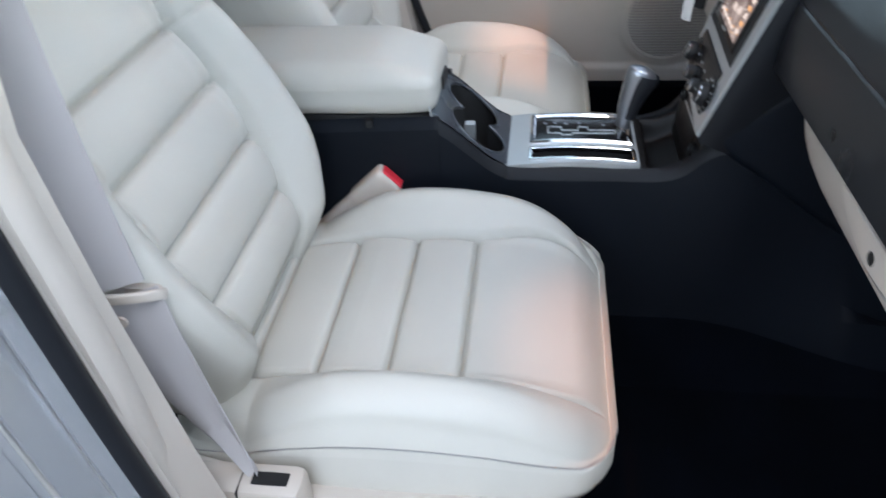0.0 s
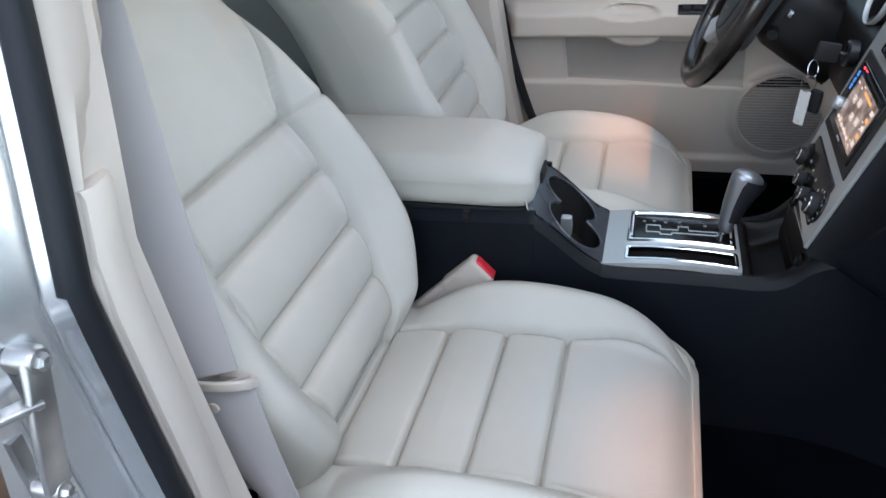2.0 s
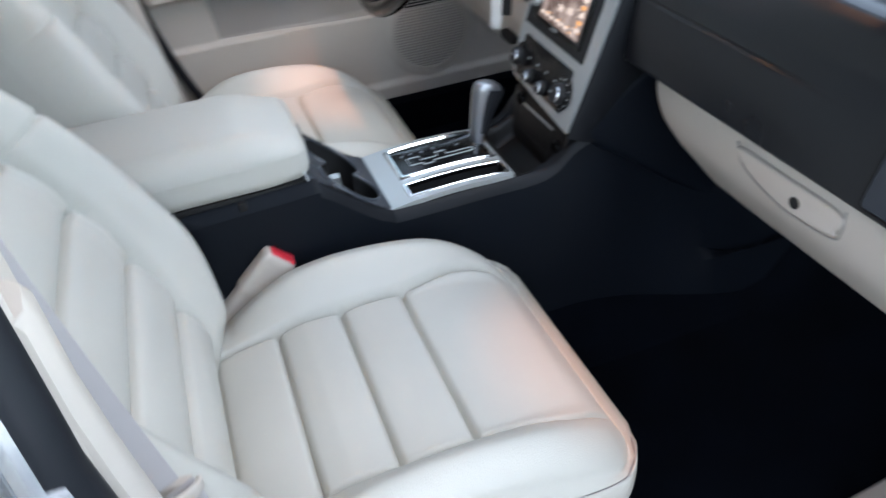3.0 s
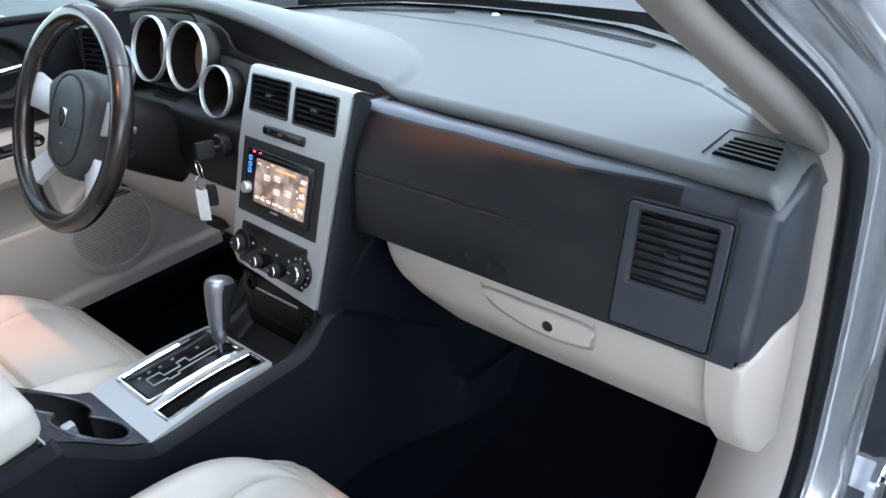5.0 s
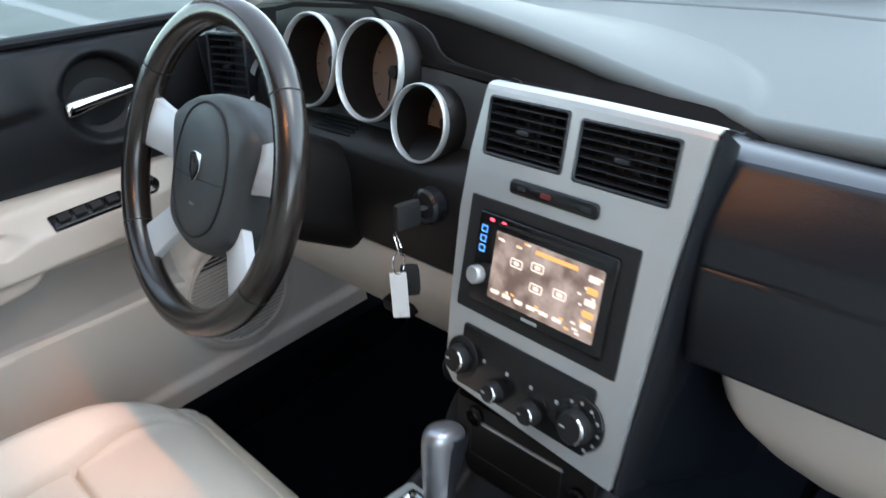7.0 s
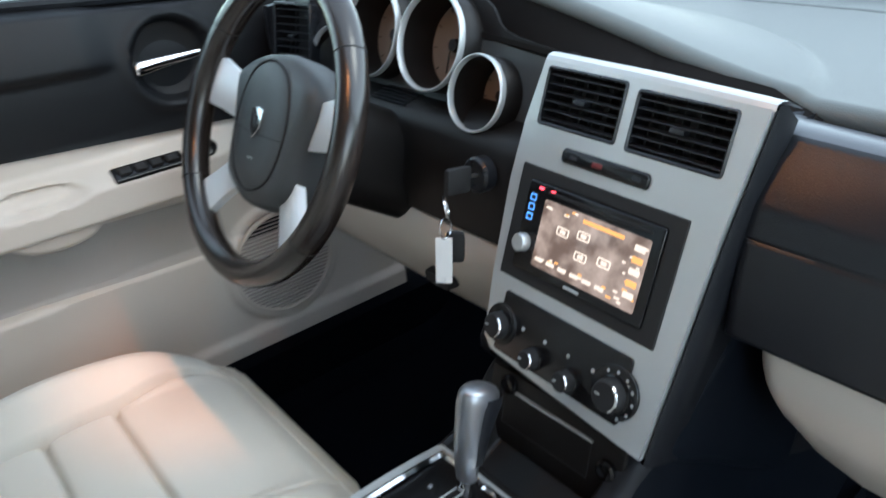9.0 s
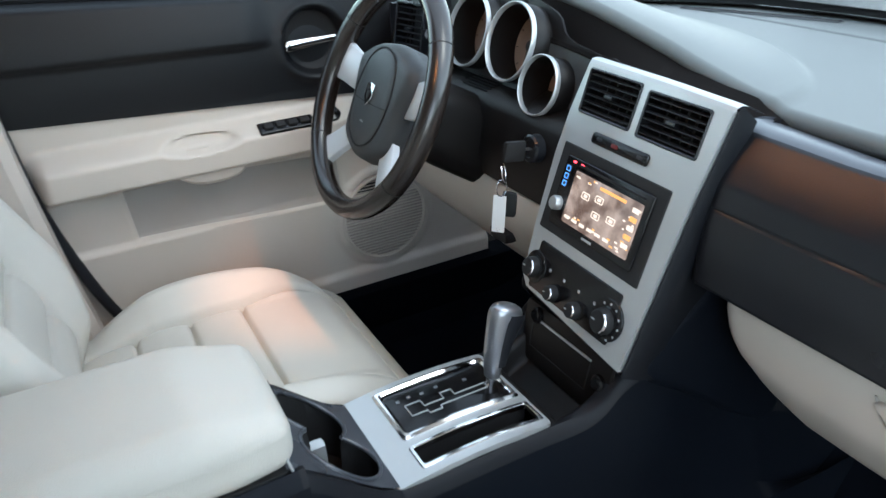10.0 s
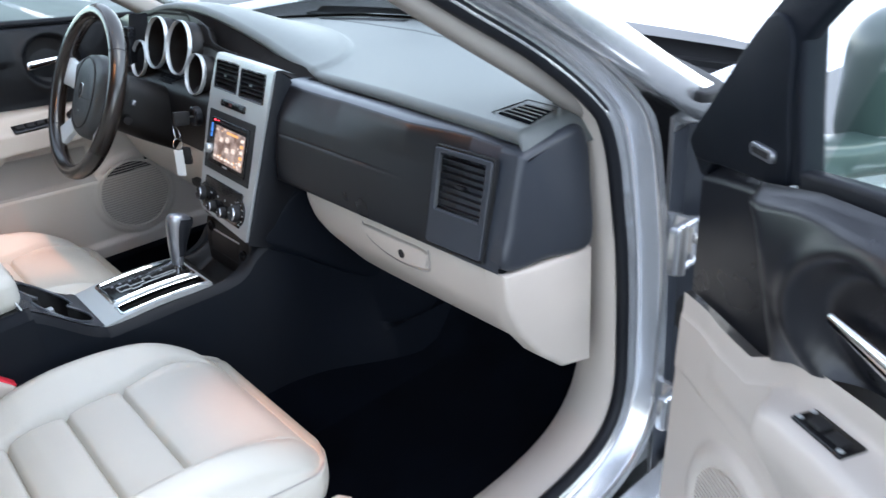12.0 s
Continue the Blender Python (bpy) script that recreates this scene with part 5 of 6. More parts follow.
keep = [q for q in F if all(math.hypot(V[list(q), 0].mean() - dx, V[list(q), 1].mean() - dz) > r * 0.975 for dx, dz, r in GAUGES)]
part("cluster_panel", (V, keep), HUBGREY, ic, "grey-black panel round the gauges", m=CF)
for p, q in (((0.252, 0.012), (0.236, -0.094)), ((0.236, -0.094), (0.060, -0.094))):
    part("panel_line", tube([(p[0], p[1], 0.003), (q[0], q[1], 0.003)], 0.0012, 6, up=(0, 0, 1)), MATTE, ic)
for dx, dz, r in ((-0.061, 0, 0.0585), (0.061, 0, 0.0585), (-0.155, -0.046, 0.0430), (0.155, -0.046, 0.0430)):
    g = part("gauge", revolve([(r * 0.93, -0.055), (r * 0.93, 0.004), (r * 0.95, 0.012), (r * 1.0, 0.010), (r * 0.995, -0.026)], 48), FACE, ic, "deep round gauge tube", m=cl_m(0.352, 0.963, 0.632) @ Matrix.Translation((dx, dz, 0)), smooth=60)
    part("ring", revolve([(r * 1.003, 0.007), (r * 1.012, 0.011), (r * 1.0, 0.0150), (r * 0.975, 0.0155), (r * 0.948, 0.013), (r * 0.938, 0.008)], 48), SILVER, g, "satin silver gauge ring", smooth=60)
    part("dial", revolve([(r * 0.93, -0.040), (0.0, -0.038)], 48), DIAL, g, "pale dial face")
    part("hub", revolve([(r * 0.14, -0.032), (r * 0.13, -0.025), (0, -0.024)], 20), MATTE, g)
    part("needle", box(0.002, r * 0.6, 0.002, (-r * 0.2, -r * 0.3, -0.033), 0.0008), FACE, g, "dark needle")
    for i in range(9):
        a = radians(-40 + 32.5 * i)
        part("tick", moved(box(0.0012, r * 0.10, 0.001, (0, r * 0.82, -0.0385), 0.0003), Matrix.Rotation(a - radians(90), 4, "Z")), MATTE, g)

# driver vent, panels round the column
VN = Vector((-0.965, -0.15, 0.20)).normalized()
VX = Vector((0.15, -0.965, 0)).normalized()
vent(dash, axes((0.604, 0.588, 0.945), VX, VN.cross(VX), VN), 0.088, 0.095, 8, 6, bar=0.005)
part("driver_panel", loft([[(0.655 + 0.02 * abs(y - 0.4), y, 0.90), (0.600, y, 0.885), (0.590, y, 0.87), (0.578, y, 0.80), (0.585, y, 0.762), (0.63, y, 0.755)] for y in np.linspace(0.105, 0.66, 16)], closed=False), FACE, dash, "black panel below the gauges", smooth=50)
part("side_wall", loft([[(0.64, 0.52, 0.90), (0.66, 0.52, 1.02)], [(0.60, 0.56, 0.885), (0.63, 0.56, 1.02)], [(0.60, 0.66, 0.88), (0.64, 0.66, 1.0)], [(0.70, 0.71, 0.85), (0.75, 0.71, 0.96)]], closed=False), BLACK, dash)
part("knee_panel", loft([[(0.625, y, 0.765), (0.588, y, 0.758), (0.582, y, 0.742), (0.590, y, 0.70), (0.615, y, 0.64), (0.68, y, 0.57), (0.76, y, 0.545)] for y in np.linspace(0.112, 0.69, 14)], closed=False), BEIGE, dash, "beige knee panel below the column", smooth=50)
part("driver_end", box(0.16, 0.025, 0.36, (0.70, 0.70, 0.80), 0.01, 0.04), BLACK, dash)
part("cluster_grille", join(*[box(0.003, 0.075, 0.0022, (0.640 - 0.0070 * i, 0.362, 0.8975 - 0.0018 * i), 0.0006, 0.05) for i in range(6)]), SLAT, dash)

# steering column
col = thing("steering_column", "black plastic steering column shroud with stalks", "steering column")
T = radians(25.7)
WN = Vector((-math.cos(T), 0, math.sin(T)))
WU = Vector((math.sin(T), 0, math.cos(T)))
WC = Vector((0.433, 0.369, 0.900))
WM = axes(WC, (0, -1, 0), WU, WN)
part("shroud", moved(loft([[(a * k, b * k - dz, z) for a, b in rrect(0.115, 0.125, 0.04, 6)] for z, k, dz in ((-0.05, 0.75, 0), (-0.058, 0.92, 0), (-0.075, 1.0, 0.004), (-0.13, 1.05, 0.010), (-0.24, 1.1, 0.02))], ends=(True, False)), WM), FACE, col, smooth=50)
part("stalk", tube([WM @ Vector((-0.06, 0.01, -0.07)), WM @ Vector((-0.12, 0.035, -0.065)), WM @ Vector((-0.165, 0.045, -0.06))], 0.0075, 12, up=(0, 0, 1)), BLACK, col, "black stalk")
part("stalk", tube([WM @ Vector((0.05, -0.03, -0.075)), WM @ Vector((0.078, -0.035, -0.07))], 0.009, 12, up=(0, 0, 1)), GLOSS, col, "short tilt lever")
part("column_button", moved(bevel_box(0.018, 0.012, 0.008, (0.060, 0.004, -0.078), 0.003), WM), GREYMETAL, col)

# steering wheel
HZ = -0.004
sw = thing("steering_wheel", "dark leather four-spoke steering wheel with satin silver spokes", "steering wheel", m=WM)
RR = 0.173
part("rim", loft([[((RR + 0.0162 * math.cos(t)) * math.cos(a), (RR + 0.0162 * math.cos(t)) * math.sin(a), 0.0178 * math.sin(t)) for t in np.linspace(0, 2 * math.pi, 17)[:-1]] for a in np.linspace(0, 2 * math.pi, 97)[:-1]], ring=True), WHEEL, sw, "dark leather rim", smooth=60)
for a in (35, 145, 215, 325):
    part("rim_seam", loft([[((RR + 0.0165 * math.cos(t)) * math.cos(radians(b)), (RR + 0.0165 * math.cos(t)) * math.sin(radians(b)), 0.0182 * math.sin(t)) for t in np.linspace(0, 2 * math.pi, 17)[:-1]] for b in (a - 0.25, a, a + 0.25)]), MATTE, sw)
hubo = curve_pts([(-0.092, 0.050), (-0.052, 0.076), (0.0, 0.084), (0.052, 0.076), (0.092, 0.050), (0.082, -0.012), (0.070, -0.068), (0.034, -0.092), (0.0, -0.097), (-0.034, -0.092), (-0.070, -0.068), (-0.080, -0.012)], 5, closed=True)
part("hub", loft([lay(inset(hubo, d), z + HZ) for d, z in ((0.0, -0.045), (-0.002, -0.02), (0.002, -0.004), (0.010, 0.004), (0.020, 0.007))], ends=(True, True)), HUBGREY, sw, "black hub", smooth=60)
pad = curve_pts([(-0.043, 0.054), (0.0, 0.074), (0.043, 0.054), (0.058, 0.0), (0.043, -0.056), (0.0, -0.078), (-0.043, -0.056), (-0.058, 0.0)], 6, closed=True)
part("airbag_cover", loft([lay(inset(pad, d), z + HZ) for d, z in ((0.0, 0.004), (0.0010, 0.0072), (0.0030, 0.0085), (0.02, 0.0105), (0.035, 0.0112))], ends=(True, True)), HUBGREY, sw, "black airbag cover", smooth=60)
part("cover_groove", tube([(p[0], p[1], 0.0078 + HZ) for p in inset(pad, -0.0002)], 0.0014, 6, closed=True), MATTE, sw)
part("cover_line", tube([(-0.056, -0.010, 0.0080), (-0.04, -0.011, 0.0098), (0, -0.012, 0.0118), (0.04, -0.011, 0.0098), (0.056, -0.010, 0.0080)], 0.0008, 6), MATTE, sw, m=Matrix.Translation((0, 0, HZ)))
part("badge", slab([(-0.0125, 0.017), (0.0, 0.019), (0.0125, 0.017), (0.0115, -0.004), (0.0, -0.017), (-0.0115, -0.004)], 0.009, 0.0145, 0.001), CHROME, sw, "small bright shield badge", m=Matrix.Translation((0, 0, HZ)))
part("badge_core", slab([(-0.0062, 0.010), (0.0, 0.004), (0.0062, 0.010), (0.005, -0.002), (0.0, -0.009), (-0.005, -0.002)], 0.0144, 0.0150, 0.0003), MATTE, sw, m=Matrix.Translation((0, 0, HZ)))
part("cover_mark", slab(at2(rrect(0.014, 0.004, 0.001, 2), 0, -0.040), 0.0085, 0.0112, 0.0003), SILVER, sw, m=Matrix.Translation((0, 0, HZ)))
for a, w, side in ((11, 0.056, 1), (169, 0.056, -1), (-46, 0.042, 1), (226, 0.042, -1)):
    mm = Matrix.Rotation(radians(a), 4, "Z")
    sp = loft([[(x, y * k, z + zz) for y, zz in ((-w / 2, -0.010), (-w / 2, 0.0005), (-w / 2 + 0.0015, 0.002), (w / 2 - 0.0015, 0.002), (w / 2, 0.0005), (w / 2, -0.010))] for x, k, z in ((0.052, 0.95, -0.019), (0.10, 0.95, -0.015), (0.13, 1.0, -0.009), (0.165, 1.15, -0.003))], ends=(True, True))
    part("spoke", moved(sp, mm), SPOKE, sw, "satin silver spoke", smooth=50)

# ignition and keys
ig = thing("ignition_lock", "dark ignition lock on the panel beside the column", "ignition")
IM = axes((0.574, 0.158, 0.848), (0, -1, 0), (0.14, 0, 0.99), (-0.99, 0, 0.14))
part("bezel", revolve([(0.020, -0.01), (0.020, 0.003), (0.017, 0.006), (0.0125, 0.006), (0.012, 0.002), (0, 0.002)], 28), BLACK, ig, m=IM)
key = thing("car_key", "black key in the ignition with rings and a white tag", "key")
part("key_head", moved(box(0.010, 0.030, 0.034, (0, -0.002, 0.029), 0.004, 0.006), IM), MATTE, key, "black key head")
part("key_blade", moved(box(0.008, 0.003, 0.012, (0, 0, 0.006), 0.001), IM), STEEL, key)


def ring_at(c, r, tilt, yaw):
    mm = Matrix.Translation(c) @ Matrix.Rotation(radians(yaw), 4, "Z") @ Matrix.Rotation(radians(tilt), 4, "X")
    return moved(tube([(r * math.cos(t), r * math.sin(t), 0) for t in np.linspace(0, 2 * math.pi, 25)[:-1]], 0.0009, 6, closed=True), mm)


part("key_ring", ring_at((0.530, 0.162, 0.822), 0.014, 80, 50), CHROME, key, "steel ring")
part("key_ring", ring_at((0.528, 0.164, 0.798), 0.012, 85, 20), CHROME, key, "steel ring")
tm = Matrix.Translation((0.525, 0.168, 0.757)) @ Matrix.Rotation(radians(46), 4, "Z") @ Matrix.Rotation(radians(4), 4, "X")
part("tag", moved(box(0.0022, 0.019, 0.058, (0, 0, 0), 0.001, 0.01), tm), TAG, key, "white plastic key tag")
part("tag_hole", moved(revolve([(0.0022, -0.0014), (0.0022, 0.0014)], 12), tm @ Matrix.Translation((0, 0, -0.024)) @ Matrix.Rotation(radians(90), 4, "Y")), MATTE, key)
part("fob", moved(box(0.010, 0.022, 0.040, (0.012, -0.012, 0.012), 0.005, 0.008), tm), MATTE, key, "small black fob")
part("pedal_knob", moved(box(0.03, 0.05, 0.02, (0.60, 0.27, 0.665), 0.006), Matrix.Identity(4)), MATTE, dash)


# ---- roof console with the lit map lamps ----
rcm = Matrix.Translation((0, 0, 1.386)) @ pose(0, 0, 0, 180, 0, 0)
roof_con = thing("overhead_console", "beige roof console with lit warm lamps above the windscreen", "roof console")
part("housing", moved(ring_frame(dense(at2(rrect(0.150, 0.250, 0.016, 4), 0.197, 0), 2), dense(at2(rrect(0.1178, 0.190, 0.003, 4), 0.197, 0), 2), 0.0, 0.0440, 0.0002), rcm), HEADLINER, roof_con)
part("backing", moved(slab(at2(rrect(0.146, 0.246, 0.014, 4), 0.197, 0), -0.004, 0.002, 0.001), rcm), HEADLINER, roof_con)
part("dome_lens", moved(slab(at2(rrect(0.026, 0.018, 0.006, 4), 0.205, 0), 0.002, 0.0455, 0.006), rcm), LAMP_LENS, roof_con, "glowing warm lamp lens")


# ---- doors ----
# driver door, shut: local x runs along the car (forwards), y is height, z points into the cabin
DM = axes((0, 0.752, 0), (1, 0, 0), (0, 0, 1), (0, -1, 0))
dd = thing("driver_door", "shut driver door with black upper and beige lower trim", "car door", m=DM)
part("door_skin", slab(np.array([(-0.09, 0.36), (0.84, 0.33), (0.88, 0.95), (-0.13, 1.05)]), -0.06, -0.012, 0.004), PAINT, dd)


def upper_pt(x, z):
    belt = 1.050 - 0.072 * (x + 0.1)
    t = (z - 0.83) / (belt - 0.83)
    y = 0.012 * math.sin(max(0, min(1, t)) * math.pi) + 0.010 * (1 - t)
    crease = 0.943 - 0.03 * (x + 0.05)
    y += 0.014 * float(smoothstep(crease - 0.012, crease + 0.004, z)) * float(smoothstep(0.40, 0.34, x))
    y -= 0.03 * float(smoothstep(0.93, 1.0, t))
    dc = math.hypot(x - 0.475, z - 0.918)
    y -= 0.022 * float(smoothstep(0.066, 0.050, dc))
    y += 0.005 * float(bell(dc, 0.070, 0.006))
    return (x, z, y)


def upper_grid(u, v):
    x = -0.105 + u * 0.95
    lo, hi = 0.846 - 0.066 * (x + 0.06), 1.055 - 0.072 * (x + 0.1)
    return upper_pt(x, lo + v * (hi - lo))


part("upper_trim", grid(upper_grid, np.linspace(0, 1, 130), np.linspace(0, 1, 48)), SHADED_BLACK, dd, "black upper door trim", smooth=60)


def lower_pt(u, v):
    x = -0.085 + u * 0.93 + 0.05 * (1 - v) * (1 - u)
    hi = 0.848 - 0.066 * (x + 0.06)
    z = 0.37 + v * (hi - 0.37)
    arm = float(smoothstep(0.700, 0.722, z)) * float(smoothstep(0.802, 0.765, z)) * float(smoothstep(-0.07, -0.035, x)) * float(smoothstep(0.62, 0.48, x))
    y = 0.006 + 0.052 * arm
    y += 0.012 * float(smoothstep(0.60, 0.592, z))
    pocket = float(smoothstep(0.152, 0.160, u - 0.02 * (0.72 - v))) * float(smoothstep(0.625, 0.610, u)) * float(smoothstep(0.488, 0.500, v)) * float(smoothstep(0.722, 0.712, v))
    y -= 0.008 * pocket
    pull = math.hypot((x - 0.226) / 0.075, (z - 0.772) / 0.016)
    y -= 0.020 * float(smoothstep(1.05, 0.65, pull))
    d = math.hypot(x - 0.585, z - 0.525)
    y += 0.006 * float(smoothstep(0.118, 0.108, d)) - 0.004 * float(smoothstep(0.098, 0.094, d))
    y += 0.010 * float(smoothstep(0.42, 0.40, z))
    return (x, z, y)


V, F = grid(lower_pt, np.linspace(0, 1, 170), np.linspace(0, 1, 110))
V = np.array(V)
cls = []
for i in range(len(F)):
    fu, fv = (i // 109 + 0.5) / 169, (i % 109 + 0.5) / 109
    cls.append("cloth_insert" if 0.158 < fu - 0.02 * (0.72 - fv) and fu < 0.615 and 0.496 < fv < 0.714 else "armrest" if fv > 0.716 else "lower_trim")
for c, g in split(V, F, cls):
    part(c, g, BEIGE_DIM if c == "cloth_insert" else BEIGE, dd, "taupe cloth insert" if c == "cloth_insert" else "", smooth=60)
for i in range(26):
    zz = -0.088 + i * 0.0070
    hw = math.sqrt(max(0.0, 0.092**2 - zz * zz))
    if hw > 0.012:
        part("grille_bar", box(2 * hw, 0.0024, 0.004, (0.585, 0.525 + zz, 0.0225), 0.001, 0.2), BEIGE_DIM, dd)
part("speaker_cone", moved(revolve([(0.093, 0.0195), (0.0, 0.0190)], 40), Matrix.Translation((0.585, 0.525, 0))), BLACK, dd, "dark speaker behind the grille")
part("grille_rim", moved(revolve([(0.100, 0.018), (0.100, 0.026), (0.096, 0.027), (0.093, 0.024), (0.093, 0.018)], 48), Matrix.Translation((0.585, 0.525, 0))), BEIGE, dd, "beige speaker rim")
part("pull_cup", slab(curve_pts([(0.160, 0.738), (0.235, 0.740), (0.305, 0.736), (0.290, 0.702), (0.24, 0.692), (0.190, 0.702)], 5, closed=True), 0.0, 0.050, 0.010), BEIGE, dd, "beige pull cup")
wsp = part("window_switch", moved(bevel_box(0.110, 0.030, 0.010, (0, 0, 0), 0.003), Matrix.Translation((0.388, 0.776, 0.044)) @ Matrix.Rotation(radians(-62), 4, "X")), GLOSS, dd, "black window switch bank")
for i in range(4):
    part("switch_key", moved(bevel_box(0.018, 0.014, 0.006, (-0.036 + 0.024 * i, 0, 0.007), 0.002), Matrix.Translation((0.388, 0.776, 0.044)) @ Matrix.Rotation(radians(-62), 4, "X")), MATTE, wsp)
part("mirror_knob", moved(revolve([(0.018, 0), (0.018, 0.006), (0.010, 0.010), (0.009, 0.018), (0, 0.019)], 20), Matrix.Translation((0.482, 0.778, 0.040)) @ Matrix.Rotation(radians(-62), 4, "X")), GLOSS, dd, "black mirror knob")


def inner_handle(parent, cx, cz, s, out=0.012, cup=True):
    if cup:
        part("handle_cup", moved(revolve([(0.060, 0.0), (0.054, -0.006), (0.03, -0.012), (0, -0.013)], 36), Matrix.Translation((cx, cz, 0.004))), MATTE, parent, "round black handle cup", smooth=60)
    L = [(-0.052, -0.001, 0.0095, 0.008), (-0.045, 0.0, 0.0115, 0.011), (-0.02, 0.002, 0.0100, 0.012), (0.015, 0.004, 0.0080, 0.010), (0.050, 0.006, 0.0060, 0.006)]
    part("chrome_lever", loft([[(cx + s * x, cz + zz + b * math.sin(t) * 1.0, out + 0.6 * b * math.cos(t)) for t in np.linspace(0, 2 * math.pi, 17)[:-1]] for x, zz, b, d in curve_pts(L, 4)], ends=(True, True)), CHROME, parent, "chrome door lever", smooth=60)


inner_handle(dd, 0.468, 0.915, 1)
part("door_glass", grid(lambda a, b: (-0.12 + 0.9 * a, 1.045 - 0.065 * a + b * 0.33 * (1 - 0.72 * max(0, a - 0.25) / 0.75), -0.02 - 0.30 * b * 0.33), np.linspace(0, 1, 9), np.linspace(0, 1, 5)), DOOR_GLASS, dd, "clear window pane").visible_shadow = False
part("belt_strip", tube([(-0.12, 1.052, -0.016), (0.30, 1.024, -0.016), (0.80, 0.985, -0.016)], 0.008, 8, up=(0, 0, 1)), RUBBER, dd, "black rubber belt strip")

# passenger door, open
PH = radians(58)
DD = Vector((-math.cos(PH), -math.sin(PH), 0))
DN = Vector((DD.y, -DD.x, 0))
PM = axes((0.815, -0.777, 0), DD, (0, 0, 1), DN)
pd = thing("passenger_door", "open passenger door with black upper and beige lower trim", "car door", m=PM)
part("door_shell", slab(np.array([(0.172, 0.36), (1.05, 0.36), (1.09, 1.00), (0.180, 0.93)]), -0.10, -0.012, 0.01), PAINT, pd, "silver painted door shell")
part("front_edge", slab(np.array([(0.070, 0.37), (0.176, 0.365), (0.182, 0.925), (0.082, 0.915)]), -0.100, -0.050, 0.010), PAINT, pd, "silver painted front edge of the door")


def p_line(s):
    return float(np.interp(s, [0.14, 0.18, 0.323, 0.363, 0.396, 0.442, 0.50, 0.62, 1.08], [0.764, 0.768, 0.773, 0.799, 0.818, 0.834, 0.842, 0.850, 0.87]))


def p_belt(s):
    return float(np.interp(s, [0.14, 0.20, 0.28, 0.384, 0.472, 1.08], [0.925, 0.941, 0.958, 0.984, 0.994, 1.035]))


def p_upper(u, v):
    s = 0.164 + u * 0.908
    lo, hi = p_line(s), p_belt(s)
    z = lo + v * (hi - lo)
    ridge = float(np.interp(z, [0.78, 0.82, 0.874, 0.912, 0.935, 0.960], [0.339, 0.337, 0.330, 0.313, 0.292, 0.255]))
    y = 0.012 + 0.022 * math.sin(min(1, v * 1.05) * math.pi * 0.9) * float(smoothstep(ridge, ridge + 0.05, s))
    y += 0.022 * float(smoothstep(ridge - 0.002, ridge + 0.030, s)) - 0.010
    dc = math.hypot(s - 0.480, z - 0.893)
    y -= 0.024 * float(smoothstep(0.074, 0.050, dc))
    y += 0.005 * float(bell(dc, 0.078, 0.012))
    y -= 0.02 * float(smoothstep(0.90, 1.0, v))
    return (s, z, y)


part("upper_trim", grid(p_upper, np.linspace(0, 1, 130), np.linspace(0, 1, 44)), BLACK, pd, "black upper door trim", smooth=60)


def p_section(s):
    """The lower trim's section at a distance from the hinge: (out of the door, height)."""
    zl, r = p_line(s), float(smoothstep(0.365, 0.425, s))
    key = [(0.012 + 0.012 * r, zl + 0.002), (0.012 + 0.012 * r, zl - 0.010), (0.012 + 0.012 * r, zl - 0.024), (0.013 + 0.018 * r, zl - 0.030), (0.014 + 0.034 * r, zl - 0.033), (0.014 + 0.048 * r, zl - 0.036), (0.014 + 0.056 * r, zl - 0.045), (0.014 + 0.055 * r, zl - 0.075), (0.014 + 0.034 * r, zl - 0.115), (0.014, 0.655), (0.012, 0.60), (0.012, 0.50), (0.012, 0.37)]
    P = curve_pts(key[:9], 5)
    P = np.concatenate([P, np.array([np.array(key[8]) + (np.array(key[9]) - np.array(key[8])) * t for t in np.linspace(0.1, 1, 10)]), np.array([(0.012, z) for z in np.linspace(0.65, 0.37, 60)])])
    out = []
    for n, z in P:
        n += 0.005 * float(smoothstep(0.680, 0.700, z)) * float(smoothstep(0.20, 0.26, s)) * (1 - r)
        d = math.hypot(s - 0.330, z - 0.515)
        n += 0.010 * float(smoothstep(0.118, 0.106, d)) - 0.007 * float(smoothstep(0.090, 0.084, d))
        out.append((s + 0.024 * float(np.clip((z - 0.40) / 0.35, 0, 1)) * float(smoothstep(0.34, 0.14, s)), z, n))
    return out


part("lower_trim", loft([p_section(s) for s in np.linspace(0.140, 1.07, 180)], closed=False), BEIGE, pd, "beige lower door trim", smooth=60)
for i in range(24):
    zz = -0.080 + i * 0.0070
    hw = math.sqrt(max(0.0, 0.083**2 - zz * zz))
    if hw > 0.012:
        part("grille_bar", box(2 * hw, 0.0032, 0.004, (0.330, 0.515 + zz, 0.0185), 0.001, 0.2), BEIGE, pd)
m_sw = Matrix.Translation((0.480, 0.805, 0.042)) @ Matrix.Rotation(radians(8), 4, "Z") @ Matrix.Rotation(radians(-84), 4, "X")
psw = part("window_switch", moved(bevel_box(0.066, 0.026, 0.008, (0, 0, 0), 0.002), m_sw), GLOSS, pd, "black window switch plate")
part("switch_key", moved(bevel_box(0.018, 0.014, 0.006, (-0.010, 0, 0.005), 0.002), m_sw), MATTE, psw)
part("switch_key", moved(bevel_box(0.020, 0.012, 0.003, (0.014, 0, 0.004), 0.001), m_sw), MATTE, psw)
for dx, dy in ((-0.028, 0.007), (-0.027, -0.007), (0.027, -0.008)):
    part("switch_mark", moved(bevel_box(0.005, 0.004, 0.002, (dx, dy, 0.0045), 0.0008), m_sw), SILVER, psw)
inner_handle(pd, 0.497, 0.893, -1, 0.032, False)
